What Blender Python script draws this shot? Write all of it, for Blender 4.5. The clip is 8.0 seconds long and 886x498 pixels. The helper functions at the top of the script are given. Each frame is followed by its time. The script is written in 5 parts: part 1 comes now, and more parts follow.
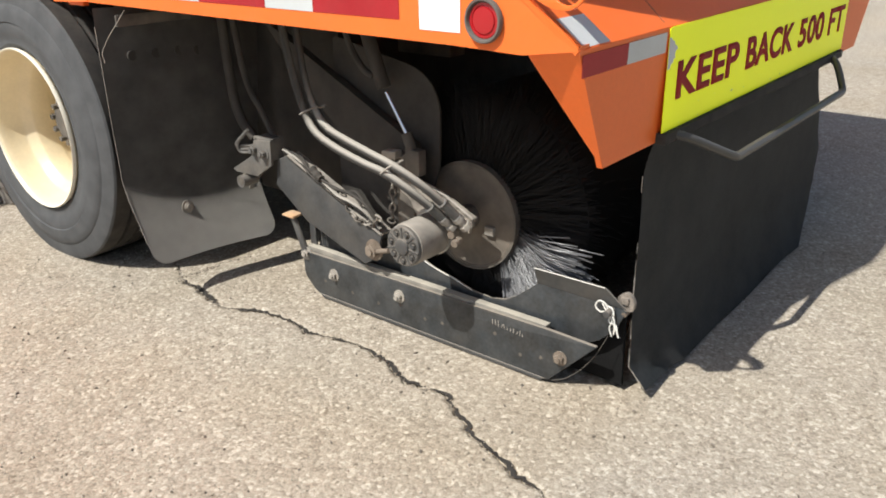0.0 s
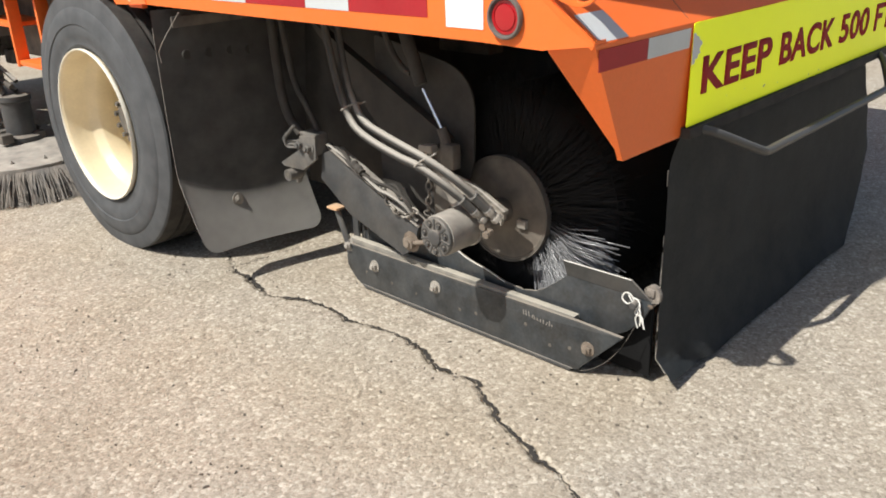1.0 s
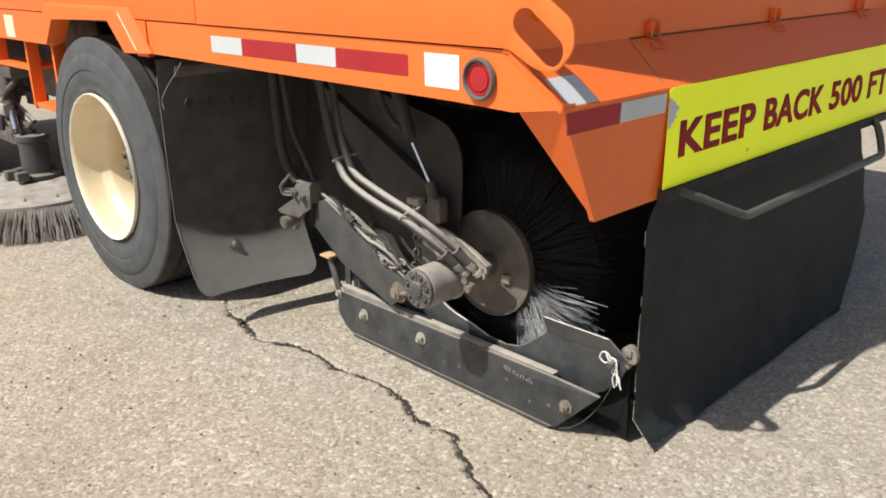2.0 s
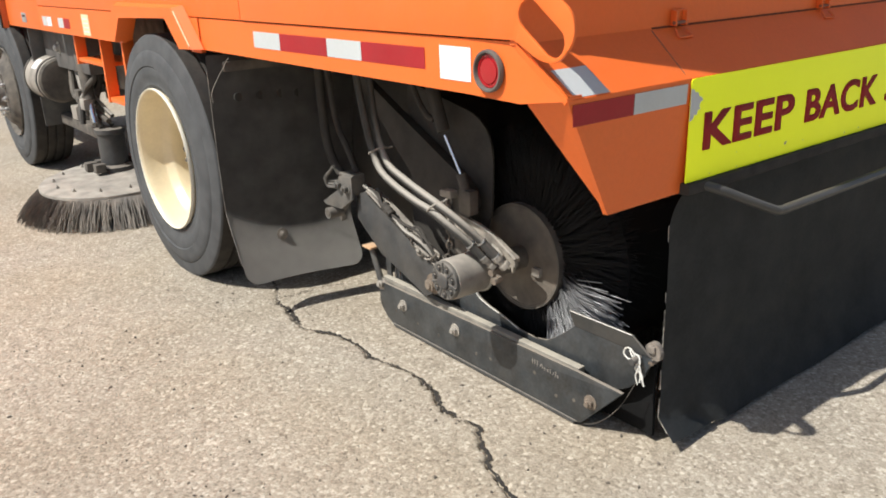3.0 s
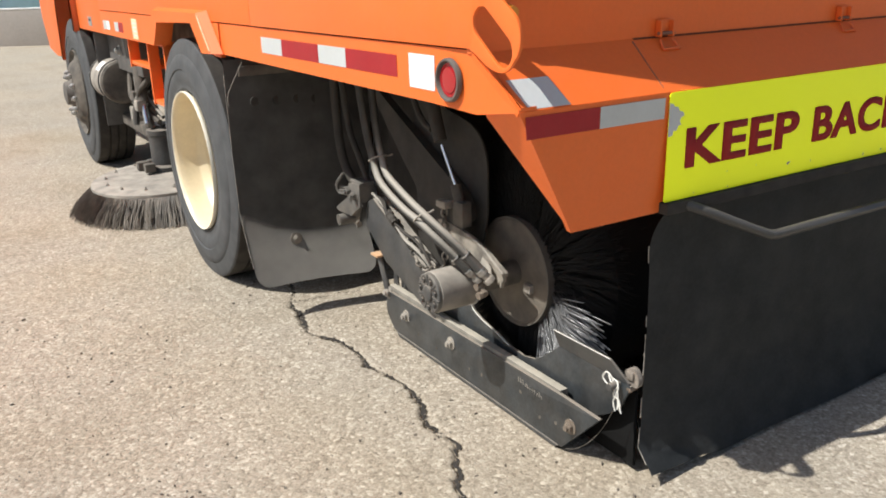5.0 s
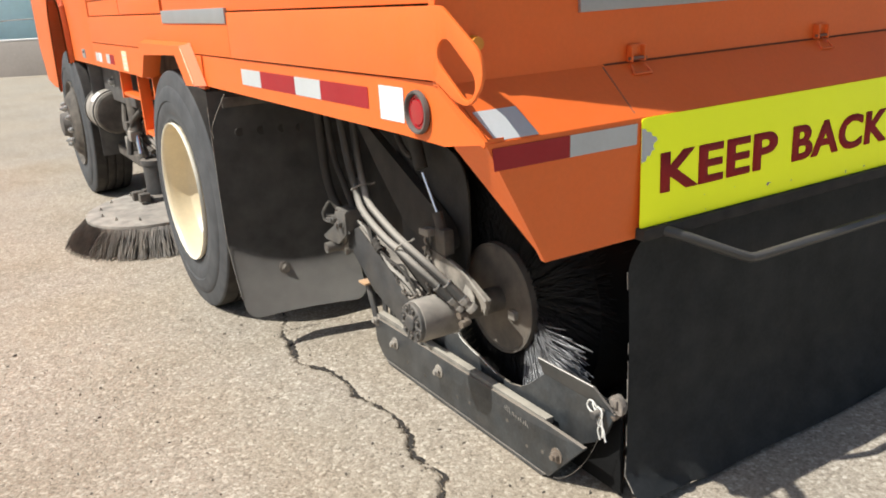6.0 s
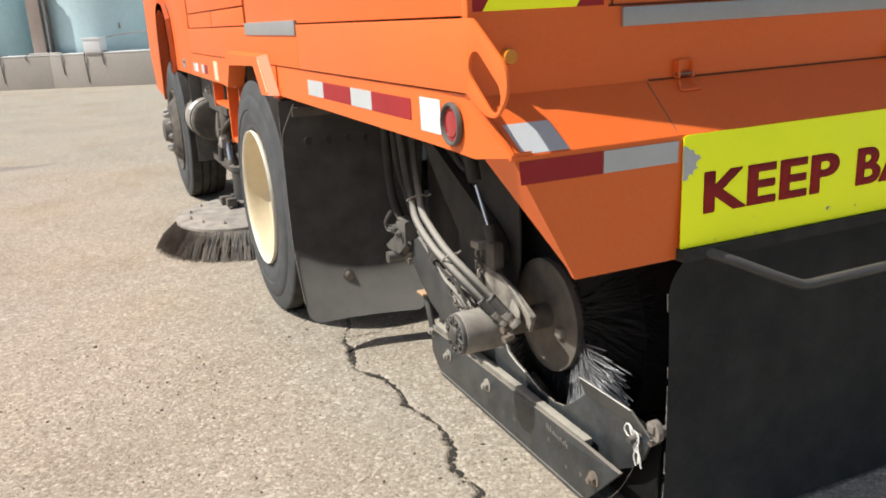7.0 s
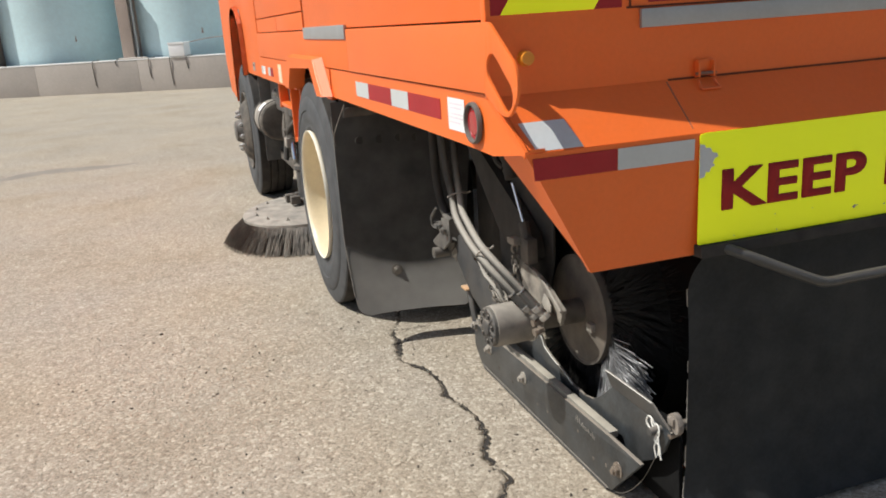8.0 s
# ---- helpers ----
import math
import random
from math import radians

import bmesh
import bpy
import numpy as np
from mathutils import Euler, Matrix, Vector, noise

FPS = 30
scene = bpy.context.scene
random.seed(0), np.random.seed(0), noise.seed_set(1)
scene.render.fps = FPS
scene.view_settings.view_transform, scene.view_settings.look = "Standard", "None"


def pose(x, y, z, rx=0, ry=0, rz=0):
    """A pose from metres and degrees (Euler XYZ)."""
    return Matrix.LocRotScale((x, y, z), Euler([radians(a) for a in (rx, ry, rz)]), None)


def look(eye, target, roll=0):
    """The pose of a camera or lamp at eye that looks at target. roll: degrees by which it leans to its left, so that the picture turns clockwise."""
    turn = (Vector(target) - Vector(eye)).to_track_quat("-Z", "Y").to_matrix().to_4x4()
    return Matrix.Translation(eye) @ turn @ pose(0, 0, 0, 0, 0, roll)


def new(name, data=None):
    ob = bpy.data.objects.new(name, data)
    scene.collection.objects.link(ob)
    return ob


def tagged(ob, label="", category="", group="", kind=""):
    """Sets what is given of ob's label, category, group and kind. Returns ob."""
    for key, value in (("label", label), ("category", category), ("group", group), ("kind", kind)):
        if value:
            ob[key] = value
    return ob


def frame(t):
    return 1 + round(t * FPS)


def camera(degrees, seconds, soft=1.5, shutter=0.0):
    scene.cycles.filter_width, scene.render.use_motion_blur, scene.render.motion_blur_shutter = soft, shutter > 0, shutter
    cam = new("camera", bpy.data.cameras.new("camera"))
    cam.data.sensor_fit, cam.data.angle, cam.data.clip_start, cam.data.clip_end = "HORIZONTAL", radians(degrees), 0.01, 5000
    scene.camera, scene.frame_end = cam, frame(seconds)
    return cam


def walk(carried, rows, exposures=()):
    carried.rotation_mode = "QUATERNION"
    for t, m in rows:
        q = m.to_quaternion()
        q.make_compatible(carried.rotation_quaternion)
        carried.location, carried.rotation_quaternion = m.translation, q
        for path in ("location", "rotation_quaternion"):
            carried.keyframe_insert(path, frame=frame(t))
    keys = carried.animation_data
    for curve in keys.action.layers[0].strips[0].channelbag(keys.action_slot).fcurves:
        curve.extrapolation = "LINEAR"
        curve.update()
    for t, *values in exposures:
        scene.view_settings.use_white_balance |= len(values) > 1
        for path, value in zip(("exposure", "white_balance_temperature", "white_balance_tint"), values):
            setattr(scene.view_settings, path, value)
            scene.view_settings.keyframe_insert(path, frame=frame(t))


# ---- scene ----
cam = camera(56.9, 8.0, soft=1.85)
PATH = [
    (0, (-1.389, -0.799, 1.257), (0.039, 0.371, 0.486), -1.0),
    (0.2, (-1.395, -0.826, 1.255), (0.005, 0.379, 0.488), -1.9),
    (0.5, (-1.4, -0.865, 1.254), (-0.05, 0.393, 0.483), -2.8),
    (1, (-1.389, -0.919, 1.256), (-0.063, 0.369, 0.492), -2.1),
    (1.2, (-1.38, -0.936, 1.259), (-0.069, 0.382, 0.52), -1.7),
    (1.5, (-1.361, -0.96, 1.27), (-0.028, 0.357, 0.572), -0.5),
    (1.7, (-1.343, -0.979, 1.279), (-0.009, 0.35, 0.604), -0.4),
    (3, (-1.193, -1.142, 1.273), (-0.043, 0.353, 0.608), -2.1),
    (3.2, (-1.154, -1.164, 1.272), (-0.048, 0.364, 0.608), -1.3),
    (3.5, (-1.095, -1.198, 1.271), (-0.04, 0.379, 0.638), -0.1),
    (4, (-1.024, -1.251, 1.275), (-0.04, 0.367, 0.634), -0.4),
    (4.2, (-0.997, -1.265, 1.268), (-0.019, 0.358, 0.628), -1.0),
    (5.3, (-0.908, -1.267, 1.257), (0.076, 0.355, 0.625), -1.9),
    (5.5, (-0.886, -1.265, 1.269), (0.101, 0.364, 0.66), -2.4),
    (5.7, (-0.871, -1.269, 1.279), (0.122, 0.359, 0.684), -3.4),
    (6, (-0.853, -1.286, 1.282), (0.12, 0.355, 0.682), -3.4),
    (6.5, (-0.796, -1.319, 1.275), (0.086, 0.377, 0.689), -3.4),
    (7, (-0.721, -1.356, 1.269), (0.043, 0.408, 0.715), -3.1),
    (7.5, (-0.668, -1.403, 1.266), (0.006, 0.401, 0.726), -2.6),
    (8, (-0.646, -1.482, 1.269), (-0.052, 0.35, 0.728), -3.9),
]
walk(cam, [(t, look(eye, target, roll)) for t, eye, target, roll in PATH], exposures=[(0, 0.25), (1.5, 0.22), (4, 0.18), (5.5, 0.18), (6.5, 0.22), (7.2, 0.10), (8, -0.05)])


# ---------------------------------------------------------------- light
SUN = Vector((-0.70, 0.155, 1.0)).normalized()
world = bpy.data.worlds.new("sky")
scene.world = world
world.use_nodes = True
sky = world.node_tree.nodes.new("ShaderNodeTexSky")
sky.sky_type = "NISHITA"
sky.sun_disc = False
sky.sun_elevation = math.asin(SUN.z)
sky.sun_rotation = math.atan2(SUN.x, SUN.y)
sky.air_density, sky.dust_density = 1.0, 2.0
world.node_tree.nodes["Background"].inputs[1].default_value = 0.092
world.node_tree.links.new(sky.outputs[0], world.node_tree.nodes["Background"].inputs[0])
lamp = bpy.data.lights.new("sun", "SUN")
lamp.energy, lamp.angle, lamp.color = 4.95, radians(0.55), (1.0, 0.985, 0.932)
new("sun", lamp).matrix_world = look(SUN * 30, (0, 0, 0))


# ---------------------------------------------------------------- materials
def material(name, base, rough=0.6, metal=0.0, dust=0.0, dust_col=(0.42, 0.36, 0.29), grain=0.15, scale=8.0, fine=90.0,
             bump=0.05, spec=0.5, coat=0.0, up=0.0, patch=0.6):
    """Painted, rubber or metal surface with two scales of variation, a bump and patchy dust."""
    m = bpy.data.materials.new(name)
    m.use_nodes = True
    nt = m.node_tree
    b = nt.nodes["Principled BSDF"]
    N, L = nt.nodes.new, nt.links.new
    co = N("ShaderNodeTexCoord")
    n1, n2 = N("ShaderNodeTexNoise"), N("ShaderNodeTexNoise")
    n1.inputs["Scale"].default_value, n1.inputs["Detail"].default_value = scale, 6
    n2.inputs["Scale"].default_value, n2.inputs["Detail"].default_value = fine, 4
    for n in (n1, n2):
        L(co.outputs["Object"], n.inputs["Vector"])
    both = N("ShaderNodeMix")
    both.inputs[0].default_value = 0.4
    L(n1.outputs[0], both.inputs[2])
    L(n2.outputs[0], both.inputs[3])
    span = N("ShaderNodeMapRange")
    span.inputs[1].default_value, span.inputs[2].default_value = 0.3, 0.7
    span.inputs[3].default_value, span.inputs[4].default_value = 1 - grain, 1 + grain
    L(both.outputs[0], span.inputs[0])
    tone = N("ShaderNodeMix")
    tone.data_type, tone.blend_type = "RGBA", "MULTIPLY"
    tone.inputs[0].default_value = 1.0
    tone.inputs[6].default_value = (*base, 1)
    L(span.outputs[0], tone.inputs[7])
    col = tone.outputs[2]
    if dust:
        n3 = N("ShaderNodeTexNoise")
        n3.inputs["Scale"].default_value, n3.inputs["Detail"].default_value = 14.0, 9
        L(co.outputs["Object"], n3.inputs["Vector"])
        amount = N("ShaderNodeMapRange")
        amount.inputs[1].default_value, amount.inputs[2].default_value = 0.32, 0.72
        amount.inputs[3].default_value, amount.inputs[4].default_value = dust * (1 - patch), min(1.0, dust * (1 + patch))
        L(n3.outputs[0], amount.inputs[0])
        fac = amount.outputs[0]
        if up:
            geo, sep, top = N("ShaderNodeNewGeometry"), N("ShaderNodeSeparateXYZ"), N("ShaderNodeMapRange")
            L(geo.outputs["Normal"], sep.inputs[0])
            L(sep.outputs[2], top.inputs[0])
            top.inputs[1].default_value, top.inputs[2].default_value = 0.1, 0.9
            top.inputs[3].default_value, top.inputs[4].default_value = 0.0, up
            add = N("ShaderNodeMath")
            add.operation, add.use_clamp = "ADD", True
            L(fac, add.inputs[0])
            L(top.outputs[0], add.inputs[1])
            fac = add.outputs[0]
        over = N("ShaderNodeMix")
        over.data_type = "RGBA"
        over.inputs[7].default_value = (*dust_col, 1)
        L(fac, over.inputs[0])
        L(col, over.inputs[6])
        col = over.outputs[2]
        rr = N("ShaderNodeMix")
        rr.inputs[2].default_value, rr.inputs[3].default_value = rough, 0.95
        L(fac, rr.inputs[0])
        L(rr.outputs[0], b.inputs["Roughness"])
    else:
        r2 = N("ShaderNodeMapRange")
        r2.inputs[1].default_value, r2.inputs[2].default_value = 0.3, 0.7
        r2.inputs[3].default_value, r2.inputs[4].default_value = rough * 0.85, min(1, rough * 1.2)
        L(n1.outputs[0], r2.inputs[0])
        L(r2.outputs[0], b.inputs["Roughness"])
    L(col, b.inputs["Base Color"])
    b.inputs["Metallic"].default_value = metal
    b.inputs["Specular IOR Level"].default_value = spec
    b.inputs["Coat Weight"].default_value = coat
    b.inputs["Coat Roughness"].default_value = 0.25
    if bump:
        bp = N("ShaderNodeBump")
        bp.inputs["Strength"].default_value, bp.inputs["Distance"].default_value = bump, 0.004
        L(both.outputs[0], bp.inputs["Height"])
        L(bp.outputs[0], b.inputs["Normal"])
    return m


ORANGE = material("orange_paint", (0.86, 0.162, 0.026), 0.42, grain=0.06, scale=3, dust=0.03, dust_col=(0.55, 0.36, 0.22), bump=0.02, spec=0.35)
ORANGE_EDGE = material("orange_paint_worn", (0.80, 0.155, 0.028), 0.5, grain=0.12, dust=0.07, bump=0.05, spec=0.35)
RUBBER = material("tyre_rubber", (0.036, 0.038, 0.040), 0.75, grain=0.2, dust=0.22, dust_col=(0.24, 0.24, 0.24), bump=0.12, scale=9, spec=0.3, patch=0.3)
# darker copy of the rubber, with recess shade painted into the colour
SHADED_RUBBER = material("shaded_rubber", (0.026, 0.025, 0.025), 0.85, grain=0.3, dust=0.06, bump=0.3, scale=20, spec=0.2)
# the strong up dust also paints sunlight onto the kicked lower flap
FLAP = material("flap_rubber", (0.050, 0.048, 0.047), 0.7, grain=0.12, dust=0.17, dust_col=(0.44, 0.415, 0.375), bump=0.1, scale=3, spec=0.3, patch=0.4, up=1.6)
FLAP_REAR = material("rear_flap_rubber", (0.043, 0.047, 0.050), 0.58, grain=0.30, dust=0.07, dust_col=(0.25, 0.24, 0.22), bump=0.35, scale=5, spec=0.35, patch=0.95)
STEEL = material("black_steel", (0.040, 0.043, 0.046), 0.45, grain=0.40, dust=0.07, bump=0.12, scale=11, up=0.35)
SHOE = material("drag_shoe_steel", (0.036, 0.042, 0.047), 0.34, metal=0.2, grain=0.6, dust=0.04, bump=0.16, scale=16, patch=0.9, up=0.6)
DUSTY = material("dust_covered_steel", (0.16, 0.145, 0.13), 0.8, grain=0.2, dust=0.75, dust_col=(0.40, 0.362, 0.308), bump=0.2, scale=14)
CAKED = material("caked_dirt_steel", (0.10, 0.088, 0.076), 0.85, grain=0.45, dust=0.50, dust_col=(0.40, 0.355, 0.295), bump=0.5, scale=28, patch=0.9)
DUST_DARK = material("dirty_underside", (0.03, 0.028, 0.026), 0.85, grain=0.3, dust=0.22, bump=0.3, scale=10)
DISC = material("dusty_disc", (0.035, 0.032, 0.029), 0.85, grain=0.25, dust=0.27, dust_col=(0.43, 0.355, 0.275), bump=0.2, scale=9, patch=0.45)
# near black, so the added blocker plate reads as deep shade
BLOCKER_BLACK = material("blocker_black", (0.010, 0.010, 0.010), 0.9, grain=0.3, bump=0.1, spec=0.1)
BLACKBAR = material("black_bar_paint", (0.030, 0.031, 0.032), 0.34, grain=0.2, dust=0.03, bump=0.05, up=0.14)
BROWNED = material("dirty_orange", (0.20, 0.060, 0.025), 0.8, grain=0.3, dust=0.2, bump=0.1)
SEAM = material("dark_seam", (0.12, 0.030, 0.013), 0.9, grain=0.3, bump=0.1)
ANGLE = material("dusty_angle_steel", (0.10, 0.096, 0.088), 0.7, grain=0.35, dust=0.40, dust_col=(0.40, 0.365, 0.30), bump=0.3, scale=20, up=0.5)
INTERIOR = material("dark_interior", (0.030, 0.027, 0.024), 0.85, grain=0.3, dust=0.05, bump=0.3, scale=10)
HOSE = material("dusty_hose", (0.030, 0.028, 0.026), 0.75, grain=0.15, dust=0.03, dust_col=(0.37, 0.34, 0.295), bump=0.5, scale=25, fine=160, up=1.15)
CREAM = material("cream_wheel_paint", (0.79, 0.67, 0.45), 0.30, grain=0.08, dust=0.14, dust_col=(0.45, 0.36, 0.24), bump=0.03, scale=6, coat=0.2)
RIM_LIP = material("worn_rim_lip", (0.86, 0.80, 0.66), 0.35, grain=0.1, dust=0.05, bump=0.03, scale=10)
RUST = material("rusty_bolt", (0.12, 0.085, 0.06), 0.75, metal=0.2, grain=0.4, dust=0.32, bump=0.3, scale=40)
CHROME = material("chrome_rod", (0.75, 0.75, 0.78), 0.2, metal=1.0, grain=0.05, bump=0.0)
ZINC = material("zinc_steel", (0.55, 0.55, 0.54), 0.42, metal=0.9, grain=0.15, dust=0.15, bump=0.05)
WIRE = material("white_wire", (0.70, 0.68, 0.62), 0.55, grain=0.1, bump=0.05)
YELLOW = material("fluorescent_sign", (1.30, 1.42, 0.006), 0.5, grain=0.03, dust=0.015, bump=0.02, scale=5)
MAROON = material("maroon_letters", (0.33, 0.026, 0.026), 0.75, grain=0.04, bump=0.0, spec=0.2)
TAPE_RED = material("red_reflective_tape", (0.36, 0.014, 0.020), 0.5, grain=0.1, dust=0.02, bump=0.02, spec=0.3)
TAPE_WHITE = material("white_reflective_tape", (0.55, 0.58, 0.58), 0.4, grain=0.06, dust=0.08, bump=0.02)
PAPER = material("white_sticker", (0.82, 0.81, 0.80), 0.6, grain=0.04, bump=0.02)
CREAM_PAPER = material("cream_sticker", (0.80, 0.66, 0.40), 0.6, grain=0.10, bump=0.02)
# scuffed paint, paled further to imitate the highlight on the arch bend
SCUFF_LIT = material("scuffed_highlight_paint", (0.86, 0.48, 0.26), 0.45, grain=0.2, bump=0.05)
INK = material("faded_print", (0.72, 0.66, 0.70), 0.6, grain=0.05, bump=0.0)
GROMMET = material("grey_grommet", (0.07, 0.065, 0.062), 0.7, grain=0.2, dust=0.14, bump=0.1)
RED_LENS = material("red_lens", (0.40, 0.006, 0.012), 0.2, grain=0.05, bump=0.0, coat=0.6)
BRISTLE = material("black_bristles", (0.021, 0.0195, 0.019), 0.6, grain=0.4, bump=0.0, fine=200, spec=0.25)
# lighter copy of the black bristles, with sunlight painted into the colour
BRISTLE_LIT = material("sunlit_bristle_ends", (0.15, 0.15, 0.155), 0.35, grain=0.5, bump=0.0, fine=200, spec=0.7, coat=0.4)
BRISTLE_G = material("gutter_bristles", (0.09, 0.082, 0.075), 0.6, grain=0.5, dust=0.35, bump=0.0, fine=200)
GREY_STRIP = material("grey_aluminium_strip", (0.42, 0.43, 0.43), 0.45, metal=0.5, grain=0.08, dust=0.1, bump=0.03)
TAB = material("orange_tab", (0.58, 0.33, 0.16), 0.7, grain=0.2, dust=0.4, bump=0.1)
LUG = material("caked_dust", (0.21, 0.18, 0.15), 0.95, grain=0.45, bump=0.6, scale=60, fine=260)
CONCRETE = material("concrete", (0.46, 0.415, 0.375), 0.9, grain=0.12, dust=0.2, bump=0.2, scale=1.5, fine=20)
COPING = material("pale_coping", (0.72, 0.70, 0.67), 0.8, grain=0.12, bump=0.1, scale=3, fine=25)
TANK = material("blue_tank_paint", (0.60, 0.79, 0.82), 0.5, grain=0.08, dust=0.08, bump=0.02, scale=0.8, fine=6)
BROWN = material("brown_steel_post", (0.31, 0.245, 0.205), 0.7, grain=0.25, bump=0.1, scale=2)
SOIL = material("crack_soil", (0.035, 0.03, 0.025), 0.95, grain=0.5, bump=0.4, scale=60, fine=300)
SEAL = material("old_crack_sealant", (0.20, 0.18, 0.155), 0.9, grain=0.3, dust=0.55, bump=0.3, scale=18, fine=150)
AMBER = material("amber_lens", (0.75, 0.30, 0.03), 0.3, grain=0.1, bump=0.0)


def asphalt():
    """Aged tan asphalt with exposed light stones, dark specks and broad stains."""
    m = bpy.data.materials.new("aged_asphalt")
    m.use_nodes = True
    nt = m.node_tree
    b = nt.nodes["Principled BSDF"]
    N, L = nt.nodes.new, nt.links.new
    co = N("ShaderNodeTexCoord")

    def tex(kind, scale, detail=5):
        n = N(kind)
        n.inputs["Scale"].default_value = scale
        if kind == "ShaderNodeTexNoise":
            n.inputs["Detail"].default_value = detail
        L(co.outputs["Object"], n.inputs["Vector"])
        return n

    def ramp(src, stops):
        r = N("ShaderNodeValToRGB")
        while len(r.color_ramp.elements) < len(stops):
            r.color_ramp.elements.new(0.5)
        for e, (p, c) in zip(r.color_ramp.elements, stops):
            e.position, e.color = p, (*c, 1)
        L(src, r.inputs[0])
        return r.outputs[0]

    def blend(kind, fac, a, c):
        n = N("ShaderNodeMix")
        n.data_type, n.blend_type = "RGBA", kind
        if isinstance(fac, float):
            n.inputs[0].default_value = fac
        else:
            L(fac, n.inputs[0])
        L(a, n.inputs[6])
        L(c, n.inputs[7])
        return n.outputs[2]

    stones = tex("ShaderNodeTexVoronoi", 94)
    small = tex("ShaderNodeTexVoronoi", 165)
    grit = tex("ShaderNodeTexNoise", 330, 3)
    broad = tex("ShaderNodeTexNoise", 1.3, 7)
    mid = tex("ShaderNodeTexNoise", 14, 6)
    specks = tex("ShaderNodeTexNoise", 75, 2)
    sep = N("ShaderNodeSeparateColor")
    L(stones.outputs["Color"], sep.inputs[0])
    base = ramp(sep.outputs[0], [(0.0, (0.22, 0.184, 0.143)), (0.3, (0.355, 0.306, 0.245)), (0.8, (0.425, 0.372, 0.302)), (1.0, (0.70, 0.635, 0.535))])
    sep2 = N("ShaderNodeSeparateColor")
    L(small.outputs["Color"], sep2.inputs[0])
    base2 = ramp(sep2.outputs[1], [(0.0, (0.24, 0.197, 0.151)), (0.5, (0.40, 0.342, 0.273)), (1.0, (0.54, 0.475, 0.392))])
    col = blend("MIX", 0.45, base, base2)
    gritc = ramp(grit.outputs[0], [(0.3, (0.80, 0.80, 0.80)), (0.7, (1.14, 1.14, 1.14))])
    col = blend("MULTIPLY", 0.8, col, gritc)
    midc = ramp(mid.outputs[0], [(0.3, (0.92, 0.91, 0.90)), (0.7, (1.05, 1.05, 1.05))])
    col = blend("MULTIPLY", 1.0, col, midc)
    broadc = ramp(broad.outputs[0], [(0.3, (0.90, 0.875, 0.83)), (0.5, (0.99, 0.985, 0.975)), (0.62, (1.0, 1.0, 1.01)), (0.75, (1.06, 1.065, 1.075))])
    col = blend("MULTIPLY", 1.0, col, broadc)
    tint = tex("ShaderNodeTexNoise", 0.85, 4)
    tintc = ramp(tint.outputs[0], [(0.38, (1.0, 0.995, 0.97)), (0.62, (0.935, 0.955, 0.965))])
    col = blend("MULTIPLY", 1.0, col, tintc)
    dark = ramp(specks.outputs[0], [(0.68, (1, 1, 1)), (0.78, (0.3, 0.27, 0.25))])
    col = blend("MULTIPLY", 1.0, col, dark)
    L(col, b.inputs["Base Color"])
    b.inputs["Roughness"].default_value = 0.92
    b.inputs["Specular IOR Level"].default_value = 0.25
    h1 = N("ShaderNodeMath")
    h1.operation = "ADD"
    L(stones.outputs["Distance"], h1.inputs[0])
    L(grit.outputs[0], h1.inputs[1])
    bp = N("ShaderNodeBump")
    bp.invert = True
    bp.inputs["Strength"].default_value, bp.inputs["Distance"].default_value = 0.50, 0.004
    L(h1.outputs[0], bp.inputs["Height"])
    L(bp.outputs[0], b.inputs["Normal"])
    return m


ASPHALT = asphalt()


# ---------------------------------------------------------------- mesh helpers
def part(name, bm, mat, parent=None, label="", smooth=30):
    """Links a bmesh (or a ready mesh) as one mesh object under a thing or a part."""
    if isinstance(bm, bpy.types.Mesh):
        me = bm
    else:
        me = bpy.data.meshes.new(name)
        bmesh.ops.recalc_face_normals(bm, faces=bm.faces)
        bm.to_mesh(me)
        bm.free()
    me.materials.clear()
    me.materials.append(mat)
    if smooth:
        me.polygons.foreach_set("use_smooth", [True] * len(me.polygons))
        me.set_sharp_from_angle(angle=radians(smooth))
    ob = new(name, me)
    if parent is not None:
        ob.parent = parent
    if label:
        tagged(ob, label)
    return ob


def bevelled(bm, w, seg=2):
    if w:
        edges = [e for e in bm.edges if len(e.link_faces) == 2 and e.calc_face_angle(0) > radians(25)]
        bmesh.ops.bevel(bm, geom=edges, offset=w, segments=seg, profile=0.6, affect="EDGES", clamp_overlap=True)
    return bm


def box(lo, hi, bevel=0.003, bm=None, m=None):
    own = bmesh.new()
    bmesh.ops.create_cube(own, size=1.0)
    for v in own.verts:
        v.co = Vector([lo[i] + (v.co[i] + 0.5) * (hi[i] - lo[i]) for i in range(3)])
    bevelled(own, bevel)
    if m is not None:
        bmesh.ops.transform(own, matrix=m, verts=own.verts)
    return join(bm, own)


def join(bm, own):
    if bm is None:
        return own
    me = bpy.data.meshes.new("tmp")
    own.to_mesh(me)
    own.free()
    bm.from_mesh(me)
    bpy.data.meshes.remove(me)
    return bm


